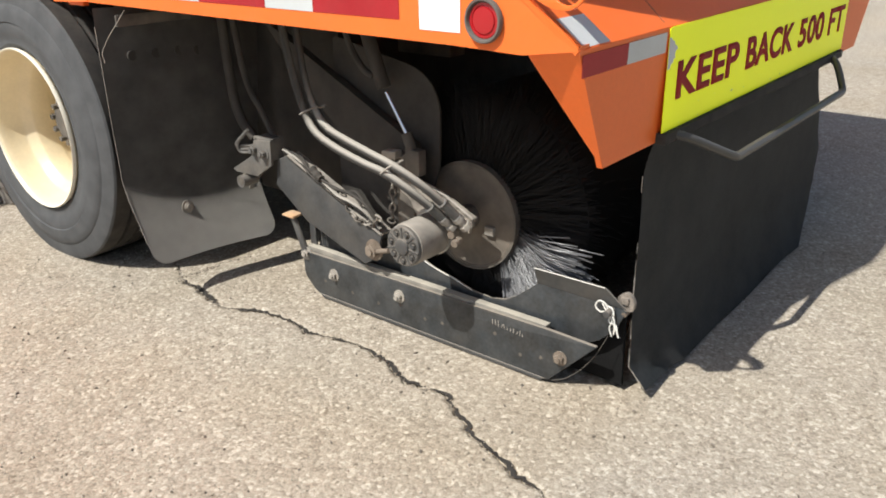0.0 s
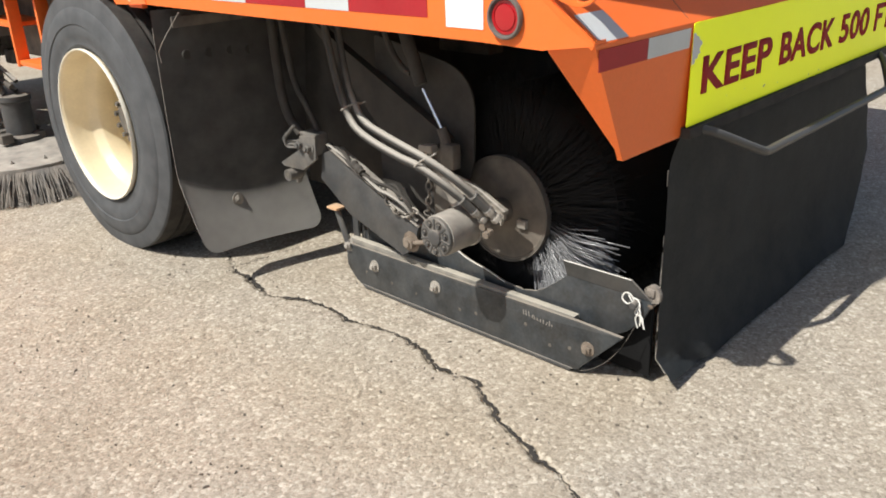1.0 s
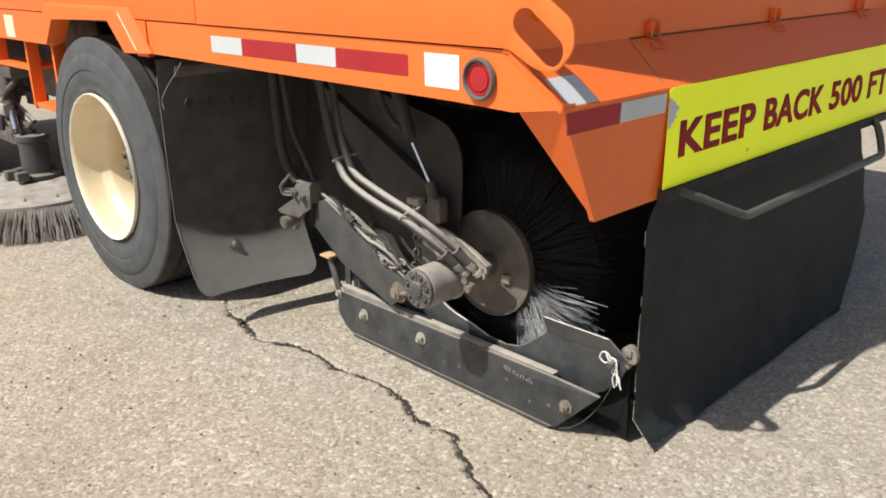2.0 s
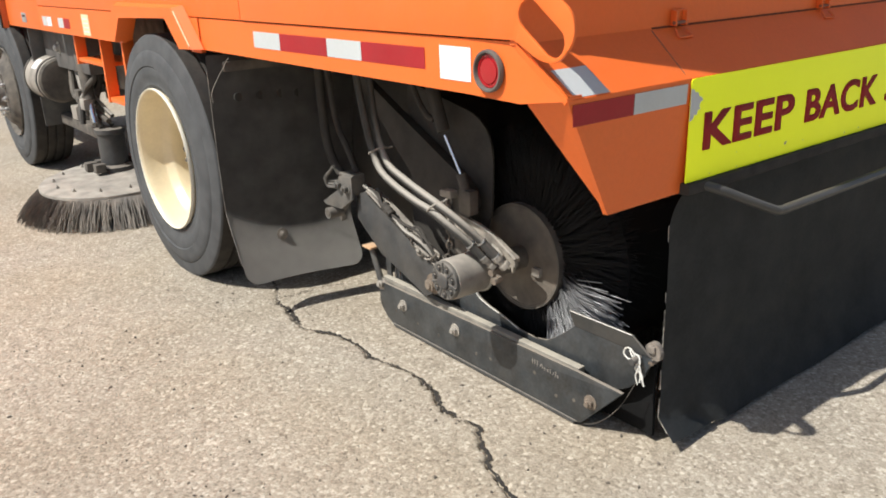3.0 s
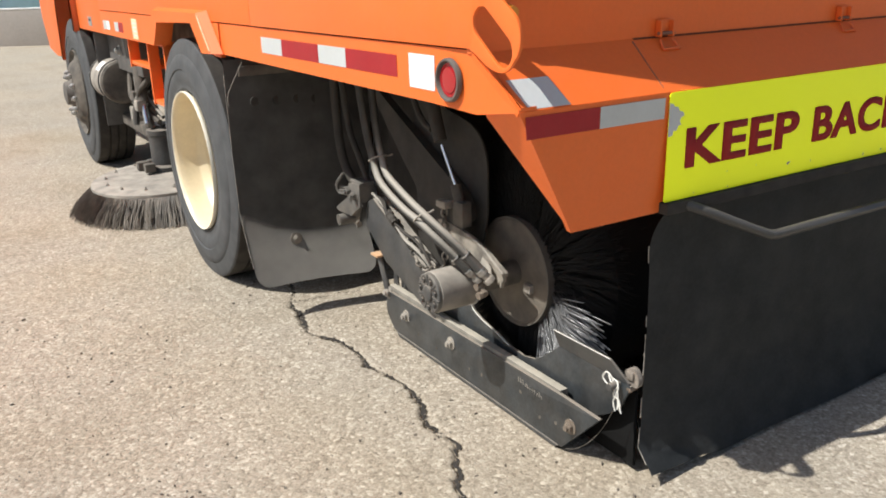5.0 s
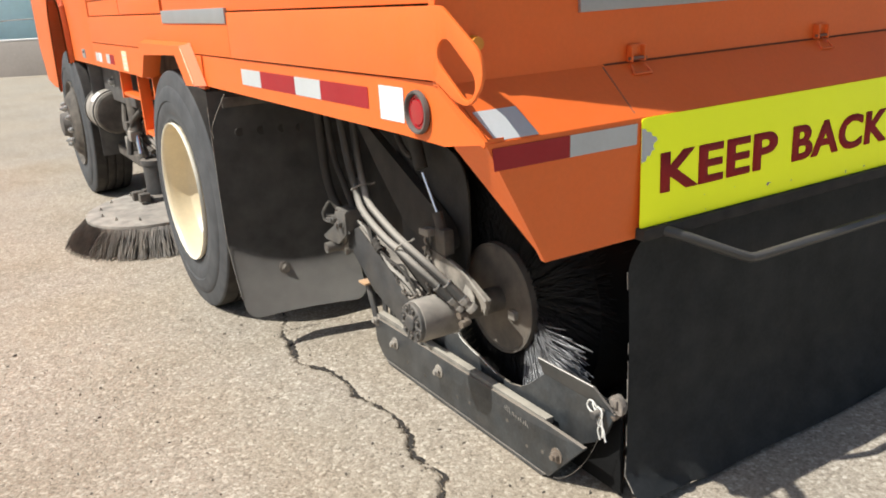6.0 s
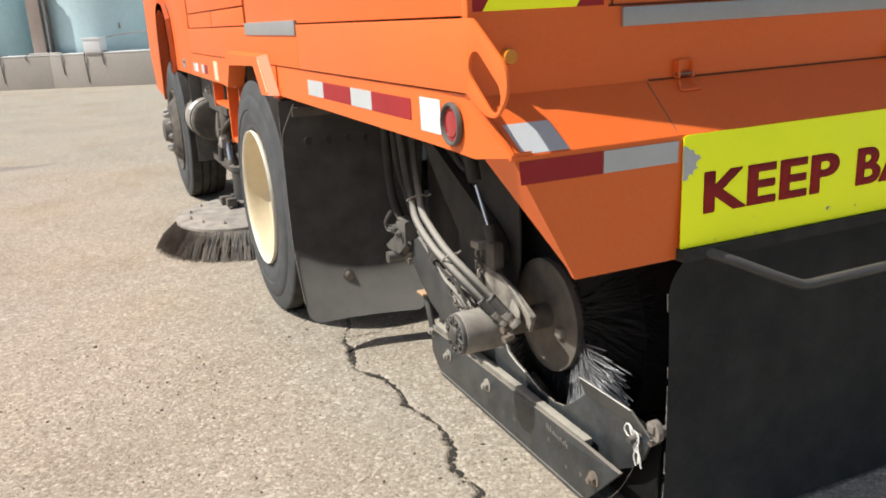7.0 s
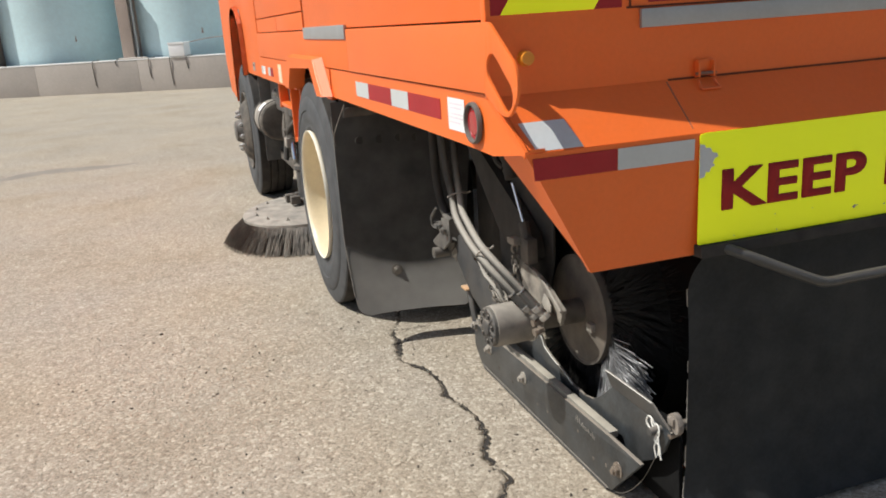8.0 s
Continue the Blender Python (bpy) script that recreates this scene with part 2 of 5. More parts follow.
def plate(outline, thick, place, bevel=0.002, holes=(), bm=None):
    """A flat plate: the outline (u, v) extruded by thick; place(u, v, w) gives the point in space."""
    own = bmesh.new()
    if holes:
        loops = []
        for loop in (outline, *holes):
            vs = [own.verts.new((u, v, 0)) for u, v in loop]
            loops += [own.edges.new((vs[i], vs[(i + 1) % len(vs)])) for i in range(len(vs))]
        bmesh.ops.triangle_fill(own, use_beauty=True, use_dissolve=False, edges=loops, normal=(0, 0, 1))
        faces = list(own.faces)
    else:
        faces = [own.faces.new([own.verts.new((u, v, 0)) for u, v in outline])]
    r = bmesh.ops.extrude_face_region(own, geom=faces)
    for v in [g for g in r["geom"] if isinstance(g, bmesh.types.BMVert)]:
        v.co.z = thick
    if bevel:
        sharp = [e for e in own.edges if len(e.link_faces) == 2 and e.calc_face_angle(0) > radians(60)
                 and abs(e.verts[0].co.z - e.verts[1].co.z) < 1e-6]
        bmesh.ops.bevel(own, geom=sharp, offset=bevel, segments=2, profile=0.6, affect="EDGES", clamp_overlap=True)
    for v in own.verts:
        v.co = Vector(place(*v.co))
    return join(bm, own)


def lathe(profile, axis_at, n=48, axis="x", bm=None, closed=False, caps=True):
    """Turns the profile (along, radius) round an axis through axis_at."""
    own = bmesh.new()
    rings = []
    for a, r in profile:
        ring = []
        for k in range(n):
            t = 2 * math.pi * k / n
            c, s = r * math.cos(t), r * math.sin(t)
            co = {"x": (a, c, s), "y": (s, a, c), "z": (c, s, a)}[axis]
            ring.append(own.verts.new(Vector(co) + Vector(axis_at)))
        rings.append(ring)
    pairs = list(zip(rings, rings[1:])) + ([(rings[-1], rings[0])] if closed else [])
    for a, c in pairs:
        for k in range(n):
            own.faces.new((a[k], a[(k + 1) % n], c[(k + 1) % n], c[k]))
    if caps and not closed:
        for ring in (rings[0], rings[-1]):
            own.faces.new(ring)
    return join(bm, own)


def rod(a, c, r, n=12, bm=None, r2=None, bevel=0.0):
    own = bmesh.new()
    a, c = Vector(a), Vector(c)
    d = c - a
    bmesh.ops.create_cone(own, cap_ends=True, segments=n, radius1=r, radius2=r if r2 is None else r2, depth=d.length)
    bevelled(own, bevel)
    bmesh.ops.transform(own, matrix=Matrix.Translation((a + c) / 2) @ d.to_track_quat("Z", "Y").to_matrix().to_4x4(), verts=own.verts)
    return join(bm, own)


def smooth_line(pts, steps=8):
    """Catmull-Rom through the points."""
    p = [Vector(q) for q in pts]
    p = [2 * p[0] - p[1], *p, 2 * p[-1] - p[-2]]
    out = []
    for i in range(1, len(p) - 2):
        for k in range(steps):
            t = k / steps
            out.append(0.5 * (2 * p[i] + (p[i + 1] - p[i - 1]) * t + (2 * p[i - 1] - 5 * p[i] + 4 * p[i + 1] - p[i + 2]) * t * t
                              + (3 * p[i] - p[i - 1] - 3 * p[i + 1] + p[i + 2]) * t ** 3))
    out.append(p[-2])
    return out


def tube(pts, r, n=10, steps=8, bm=None, wobble=0.0):
    own = bmesh.new()
    line = smooth_line(pts, steps) if steps > 1 else [Vector(q) for q in pts]
    up, rings = Vector((0.3, 0.2, 1)), []
    for i, q in enumerate(line):
        d = (line[min(i + 1, len(line) - 1)] - line[max(i - 1, 0)]).normalized()
        side = d.cross(up).normalized()
        up = side.cross(d).normalized()
        rr = r * (1 + wobble * math.sin(i * 2.1))
        rings.append([own.verts.new(q + rr * (math.cos(2 * math.pi * k / n) * side + math.sin(2 * math.pi * k / n) * up)) for k in range(n)])
    for a, c in zip(rings, rings[1:]):
        for k in range(n):
            own.faces.new((a[k], a[(k + 1) % n], c[(k + 1) % n], c[k]))
    own.faces.new(rings[0])
    own.faces.new(rings[-1])
    return join(bm, own)


def rounded(pts, radii, seg=6):
    """A polygon with rounded corners."""
    out = []
    for i, (p, r) in enumerate(zip(pts, radii)):
        p = Vector(p)
        if not r:
            out.append(tuple(p))
            continue
        a, c = (Vector(pts[i - 1]) - p), (Vector(pts[(i + 1) % len(pts)]) - p)
        r = min(r, a.length * 0.49, c.length * 0.49)
        s, e = p + a.normalized() * r, p + c.normalized() * r
        for k in range(seg + 1):
            t = k / seg
            out.append(tuple((1 - t) ** 2 * s + 2 * t * (1 - t) * p + t * t * e))
    return out


def on_x(x):
    """Places a plate's (u, v, w) at (x + w, u, v)."""
    return lambda u, v, w: (x + w, u, v)


def on_y(y):
    return lambda u, v, w: (u, y + w, v)


def bolt(at, way, r=0.012, h=0.010, bm=None):
    """Hexagonal bolt head with its washer and threaded end."""
    at, way = Vector(at), Vector(way).normalized()
    bm = rod(at, at + way * 0.003, r * 1.7, 16, bm)
    bm = rod(at + way * 0.003, at + way * (0.003 + h), r * 1.1, 6, bm, bevel=0.001)
    return rod(at + way * (0.003 + h), at + way * (0.01 + h), r * 0.6, 10, bm)


# ---------------------------------------------------------------- ground
CRACK = [(0.62, 3.1), (0.47, 2.65), (0.41, 2.45), (0.352, 2.32), (0.30, 2.19), (0.262, 2.07), (0.236, 1.95), (0.207, 1.841), (0.169, 1.75), (0.132, 1.686), (0.139, 1.604), (0.106, 1.498), (0.086, 1.396),
         (0.119, 1.331), (0.155, 1.265), (0.161, 1.18), (0.157, 1.052), (0.142, 1.03), (0.157, 0.964), (0.175, 0.912), (0.181, 0.799), (0.169, 0.761), (0.167, 0.71),
         (0.145, 0.648), (0.12, 0.604), (0.12, 0.557), (0.117, 0.503), (0.137, 0.467), (0.134, 0.443), (0.097, 0.398), (0.074, 0.346), (0.037, 0.291), (0.017, 0.269),
         (0.007, 0.222), (-0.008, 0.154), (-0.042, 0.093), (-0.053, 0.012), (-0.104, -0.089), (-0.118, -0.157), (-0.126, -0.216), (-0.144, -0.284), (-0.177, -0.337)]
CRACK_LEFT = [(-0.177, -0.337), (-0.239, -0.351), (-0.295, -0.352), (-0.336, -0.369), (-0.378, -0.373), (-0.473, -0.428), (-0.633, -0.458)]
CRACK_RIGHT = [(-0.144, -0.308), (-0.065, -0.387), (-0.018, -0.46), (0.029, -0.496), (0.014, -0.558), (0.04, -0.624), (0.092, -0.734), (0.07, -0.79), (0.085, -0.868),
         (0.117, -0.938), (0.177, -1.108), (0.227, -1.198), (0.327, -1.328)]


def jagged(line, step, amount, seed):
    rnd = random.Random(seed)
    out = []
    for a, c in zip(line, line[1:]):
        a, c = Vector(a), Vector(c)
        n = max(1, int((c - a).length / step))
        side = Vector((-(c - a).y, (c - a).x)).normalized()
        for k in range(n):
            out.append(a.lerp(c, k / n) + side * rnd.uniform(-amount, amount))
    out.append(Vector(line[-1]))
    return out


def crack_widths(line, lo, hi, seed):
    return [lo + (hi - lo) * max(0.0, min(1.0, 0.42 + 1.9 * noise.noise((p.x * 13, p.y * 13, seed)))) for p in line]


CRACK_SIDE = [(0.150, 1.715), (0.216, 1.716), (0.281, 1.702), (0.359, 1.703), (0.44, 1.68)]
CRACKS = []
for seed, (line, lo, hi) in enumerate(((CRACK, 0.0016, 0.0078), (CRACK_LEFT, 0.003, 0.007), (CRACK_RIGHT, 0.0012, 0.0045), (CRACK_SIDE, 0.0008, 0.0022))):
    j = jagged(line, 0.011, 0.0075, seed)
    CRACKS.append((j, crack_widths(j, lo, hi, seed * 7.3)))


def spaced(lo, hi, step, far, grow):
    mid = np.arange(lo, hi + step / 2, step)
    out, d = [], step
    x = hi
    while x < far:
        d *= grow
        x += d
        out.append(x)
    up = np.array(out)
    return np.concatenate([lo - (up[::-1] - hi), mid, up])


def ground_sheet():
    xs, ys = spaced(-1.15, 0.62, 0.0075, 600, 1.16), spaced(-0.85, 2.05, 0.0075, 600, 1.16)
    gx, gy = np.meshgrid(xs, ys)
    z = np.zeros_like(gx)
    near = (gx > -1.2) & (gx < 0.7) & (gy > -0.9) & (gy < 2.1)
    # shallow unevenness of the worn surface
    idx = np.argwhere(near)
    zz = np.array([0.0022 * noise.noise((gx[i, k] * 5, gy[i, k] * 5, 0)) + 0.0016 * noise.noise((gx[i, k] * 60, gy[i, k] * 60, 3)) for i, k in idx])
    z[near] = zz - 0.002
    for line, width in CRACKS:
        for p, w in zip(line, width):
            w *= 1.15
            sel = (abs(gx - p.x) < 0.03) & (abs(gy - p.y) < 0.03)
            d = np.hypot(gx[sel] - p.x, gy[sel] - p.y)
            z[sel] = np.minimum(z[sel], -min(0.026, 0.016 + 3 * w) * np.clip(1.3 - d / (w + 0.0036), 0, 1))
    ny, nx = gx.shape
    verts = np.stack([gx.ravel(), gy.ravel(), z.ravel()], 1)
    i = np.arange(ny - 1)[:, None] * nx + np.arange(nx - 1)[None]
    faces = np.stack([i, i + 1, i + nx + 1, i + nx], -1).reshape(-1, 4)
    me = bpy.data.meshes.new("ground")
    me.from_pydata(verts.tolist(), [], faces.tolist())
    return me


ground = part("ground", ground_sheet(), ASPHALT, smooth=60)
tagged(ground, "sunlit aged tan asphalt yard with exposed stones", "ground", kind="structure")


def ribbon(line, width, z, extra=1.0):
    bm = bmesh.new()
    last = None
    for i, (p, w) in enumerate(zip(line, width)):
        d = (line[min(i + 1, len(line) - 1)] - line[max(i - 1, 0)]).normalized()
        s = Vector((-d.y, d.x)) * w * extra
        cur = (bm.verts.new((p.x + s.x, p.y + s.y, z)), bm.verts.new((p.x - s.x, p.y - s.y, z)))
        if last:
            bm.faces.new((last[0], last[1], cur[1], cur[0]))
        last = cur
    return bm


for line, width in CRACKS:
    part("crack", ribbon(line, width, -0.0048, 1.05), SOIL, ground, "dark soil in an open asphalt crack", smooth=0)
# greyish worn sealant beside the junction
seal = jagged([(-0.138, -0.208), (-0.083, -0.278), (-0.063, -0.338), (-0.033, -0.408), (0.017, -0.478), (0.042, -0.548), (0.067, -0.638), (0.102, -0.738), (0.097, -0.838)], 0.02, 0.006, 9)
part("sealant", ribbon(seal, [0.006 + 0.017 * abs(noise.noise((p.x * 12, p.y * 12, 4.0))) * (1.8 if i < 12 else 1) for i, p in enumerate(seal)], 0.0012), SEAL, ground,
     "worn grey crack sealant", smooth=0)


STAIN = material("old_dirt_stain", (0.265, 0.230, 0.190), 0.95, grain=0.25, bump=0.2, scale=4, fine=60)
for k, (line, wide) in enumerate((([(-2.9, 7.55), (-2.26, 7.68), (-1.97, 7.88), (-1.63, 7.84), (-1.30, 7.78), (-0.98, 7.80)], 0.20), ([(-2.2, 19.4), (-1.9, 19.15), (-1.6, 19.2)], 0.10), ([(-1.2, 19.6), (-0.9, 20.0), (-0.6, 20.5)], 0.08))):
    mark = smooth_line([(*p, 0) for p in line], 6)
    part("stain", ribbon(mark, [wide * (0.15 + 0.85 * math.sin(math.pi * i / max(1, len(mark) - 1))) * (0.8 + 0.4 * noise.noise((i * 0.37, k, 0))) for i in range(len(mark))], 0.0015), STAIN, ground, "faint dark dirt stain", smooth=0)


def pebbles():
    """Loose grit on the asphalt."""
    rnd = random.Random(4)
    verts, faces = [], []
    for _ in range(5200):
        if rnd.random() < 0.8:
            x, y = rnd.uniform(-1.2, 0.5), rnd.uniform(-0.7, 2.4)
        else:
            x, y = rnd.uniform(-0.3, 1.6), rnd.uniform(-0.9, -0.05)
        r = rnd.uniform(0.0010, 0.0026) * (1.9 if rnd.random() < 0.04 else 1)
        k = len(verts)
        a = rnd.uniform(0, 6.3)
        for q in range(4):
            verts.append((x + r * rnd.uniform(0.7, 1.3) * math.cos(a + q * 1.571), y + r * rnd.uniform(0.7, 1.3) * math.sin(a + q * 1.571), -0.001))
        for q in range(4):
            verts.append((x + 0.6 * r * math.cos(a + q * 1.571 + 0.3), y + 0.6 * r * math.sin(a + q * 1.571 + 0.3), r * rnd.uniform(0.6, 1.1)))
        faces += [(k, k + 1, k + 5, k + 4), (k + 1, k + 2, k + 6, k + 5), (k + 2, k + 3, k + 7, k + 6), (k + 3, k, k + 4, k + 7), (k + 4, k + 5, k + 6, k + 7)]
    me = bpy.data.meshes.new("grit")
    me.from_pydata(verts, [], faces)
    return me


GRIT = material("grit_stone", (0.42, 0.36, 0.29), 0.9, grain=0.6, scale=3, fine=160, bump=0.0)
tagged(part("loose_grit", pebbles(), GRIT, smooth=0), "fine loose tan grit scattered on asphalt", "gravel", kind="stuff")


def debris():
    """Dark chips, bits of bark and small stones lying loose on the asphalt."""
    rnd = random.Random(14)
    verts, faces = [], []
    for _ in range(420):
        x, y = (rnd.uniform(-1.3, 0.45), rnd.uniform(-0.6, 2.6)) if rnd.random() < 0.7 else (rnd.uniform(-2.6, -0.3), rnd.uniform(1.5, 7.0))
        a, n = rnd.uniform(0, 6.3), rnd.randint(4, 6)
        r, long = rnd.uniform(0.0015, 0.0042) * (1.7 if rnd.random() < 0.06 else 1), rnd.uniform(1.0, 2.6)
        k = len(verts)
        for top in (0, 1):
            for q in range(n):
                t = 2 * math.pi * q / n
                u, v = r * long * math.cos(t) * rnd.uniform(0.7, 1.2), r * math.sin(t) * rnd.uniform(0.7, 1.2)
                u, v = u * (1 - 0.35 * top), v * (1 - 0.35 * top)
                verts.append((x + u * math.cos(a) - v * math.sin(a), y + u * math.sin(a) + v * math.cos(a), -0.002 + top * r * 1.3))
        faces += [(k + q, k + (q + 1) % n, k + n + (q + 1) % n, k + n + q) for q in range(n)] + [tuple(k + n + q for q in range(n))]
    me = bpy.data.meshes.new("debris")
    me.from_pydata(verts, [], faces)
    return me


CHIP = material("dark_debris", (0.15, 0.125, 0.10), 0.9, grain=0.7, scale=2.5, fine=120, bump=0.0)
tagged(part("loose_debris", debris(), CHIP, smooth=0), "small dark chips and stones on the asphalt", "debris", kind="stuff")


# ---------------------------------------------------------------- yard beyond: wall, tanks
A, D = Vector((-4.711, 23.193, 0)), Vector((5.587, -3.623, 0)).normalized()
BACK = Vector((-D.y, D.x, 0))


def yard(u, v, w):
    """u metres along the wall, v up, w behind its face."""
    return A + D * u + BACK * w + Vector((0, 0, v))


def low_wall():
    thing = new("concrete_wall")
    rnd = random.Random(2)
    u = -14.0
    while u < 30:
        n = 3.05
        bm = plate([(0, -0.05), (n - 0.003, -0.05), (n - 0.003, 0.768 + rnd.uniform(-0.004, 0.004)), (0, 0.77)], 0.5, lambda a, b, w: yard(u + a, b, w + rnd.uniform(0, 0.0005)), 0.012)
        part("concrete_block", bm, CONCRETE, thing)
        part("coping", plate([(0, 0.772), (n - 0.003, 0.772), (n - 0.003, 0.802), (0, 0.802)], 0.508, lambda a, b, w: yard(u + a, b, w - 0.004), 0.006), COPING, thing, "pale coping along the wall top")
        u += n
    return tagged(thing, "low grey concrete block wall with dark stains", "wall", kind="structure")


low_wall()


def tank(u, w, r, h):
    thing = new("storage_tank")
    c = yard(u, 0, w + r)
    part("shell", lathe([(0.0, r), (0.10, r), (2.6, r), (2.61, r + 0.012), (2.64, r + 0.012), (2.65, r), (h, r)], c, 72, "z"), TANK, thing, smooth=40)
    part("roof", lathe([(h, r + 0.04), (h + 0.1, r + 0.04), (h + 0.5, 0.2)], c, 48, "z"), TANK, thing)
    side = (Vector((-0.646, -1.482, 0)) - c).normalized()
    p = c + side * (r + 0.0) + Vector((0, 0, 1.35))
    part("valve", rod(p - side * 0.05, p + side * 0.08, 0.028, 12, rod(p + Vector((0, 0, 0.02)), p + Vector((0, 0, 0.11)), 0.016, 10)), BROWN, thing, "small dark valve")
    return tagged(thing, "tall pale blue steel storage tank behind the wall", "tank", group="tanks behind the wall")


for u in (-7.61, -3.51, 0.59, 4.69, 8.79):
    tank(u, 0.75, 1.95, 6.5)


def buttress(u, h):
    thing = new("steel_buttress")
    part("web", plate([(-0.13, 0), (0.13, 0), (0.13, h), (-0.13, h)], 1.2, lambda a, b, w: yard(u + a, b, w + 0.53), 0.01), BROWN, thing)
    part("front_flange", plate([(-0.17, 0), (0.17, 0), (0.17, h), (-0.17, h)], 0.03, lambda a, b, w: yard(u + a, b, w + 0.512), 0.006), BROWN, thing)
    part("base_plate", plate([(-0.25, 0.0), (0.25, 0.0), (0.25, 0.04), (-0.25, 0.04)], 0.45, lambda a, b, w: yard(u + a, b, w + 0.52), 0.01), BROWN, thing)
    part("pipe", rod(yard(u + 0.21, 0.02, 0.62), yard(u + 0.21, 2.45, 0.62), 0.035, 12), GREY_STRIP, thing, "pale upright pipe")
    return tagged(thing, "brown rusty steel buttress between the tanks", "buttress", group="buttresses between tanks")


for u, h in ((-0.80, 4.0), (3.75, 2.56)):
    buttress(u, h)
thing = new("white_box")
part("body", plate(rounded([(0, 0), (0.43, 0), (0.43, 0.31), (0, 0.31)], [0.04] * 4), 0.3, lambda a, b, w: yard(5.25 + a, 0.803 + b, w - 0.03), 0.02), PAPER, thing)
part("lid", plate(rounded([(0, 0.30), (0.45, 0.30), (0.45, 0.345), (0, 0.345)], [0.02] * 4), 0.32, lambda a, b, w: yard(5.24 + a, 0.803 + b, w - 0.04), 0.01), PAPER, thing)
tagged(thing, "small white box sitting on the concrete wall", "box")
pipe = part("pipe", rod(yard(3.72, 0.825, 0.12), yard(4.55, 0.825, 0.10), 0.022, 10), CONCRETE)
tagged(pipe, "short pale pipe lying on the concrete wall", "pipe")
wire = part("cable", tube([yard(5.6, 1.12, 0.2), yard(6.1, 1.20, 0.55), yard(6.9, 1.22, 0.6), yard(8.5, 1.26, 0.5)], 0.012, 6, 5), BROWN)
tagged(wire, "thin brown cable running along the tanks", "cable")
for k, (u, drop) in enumerate(((3.02, 0.60), (3.70, 0.10), (4.64, 0.45), (5.24, 0.66), (5.70, 0.26))):
    line = [yard(u + 0.02, 0.815, 0.25), yard(u, 0.815, 0.1), yard(u - 0.004, 0.775, -0.016), yard(u - 0.008, 0.77 - drop * 0.5, -0.010), yard(u + 0.012, 0.77 - drop, -0.010)]
    cable = part("cable", tube(line, 0.010, 6, 5), DUST_DARK)
    tagged(cable, "dark cable hanging over the concrete wall", "cable", group="cables over the wall")


# ---------------------------------------------------------------- the sweeper truck
truck = new("street_sweeper")
tagged(truck, "orange street sweeper truck with rear broom, dusty below", "street sweeper")


# side skirts: outer face, bottom return flange, rear end running into the corner
def skirt(flip):
    fx = (lambda x: 2.405 - x) if flip else (lambda x: x)
    prof = [(0.0, 0.986), (0.0, 1.108), (0.008, 1.108), (0.008, 0.996), (0.045, 0.996), (0.045, 0.986)]
    bm = bmesh.new()
    stations = [(0.013, 0.025, 0.008), (0.128, 0.004, -0.006), (0.30, 0.0, 0.0), (1.80, 0.0, 0.012)]
    rings = [[bm.verts.new((fx(px + dx), y, pz + dz if pz < 1.05 else (1.000 if y < 0.02 else pz))) for px, pz in prof] for y, dx, dz in stations]
    for a, c in zip(rings, rings[1:]):
        for k in range(len(prof)):
            bm.faces.new((a[k], a[(k + 1) % 6], c[(k + 1) % 6], c[k]))
    bm.faces.new(rings[0])
    bm.faces.new(rings[-1])
    return bevelled(bm, 0.002)


for flip in (False, True):
    part("skirt", skirt(flip), ORANGE, truck)


# hopper side plates with the lifting eye
slot = []
A0, B0, R0 = Vector((0.091, 1.164)), Vector((0.023, 1.114)), 0.0310
way = math.atan2((A0 - B0).y, (A0 - B0).x)
for k in range(13):
    t = way - math.pi / 2 + math.pi * k / 12
    slot.append((A0.x + R0 * math.cos(t), A0.y + R0 * math.sin(t)))
for k in range(13):
    t = way + math.pi / 2 + math.pi * k / 12
    slot.append((B0.x + R0 * math.cos(t), B0.y + R0 * math.sin(t)))
eye_outline = rounded([(1.438, 1.257), (0.100, 1.257), (-0.030, 1.172), (-0.036, 1.120), (0.010, 1.071), (0.060, 1.074), (0.135, 1.112), (1.438, 1.112)],
                      [0, 0.012, 0.05, 0.03, 0.045, 0.03, 0.01, 0], 6)
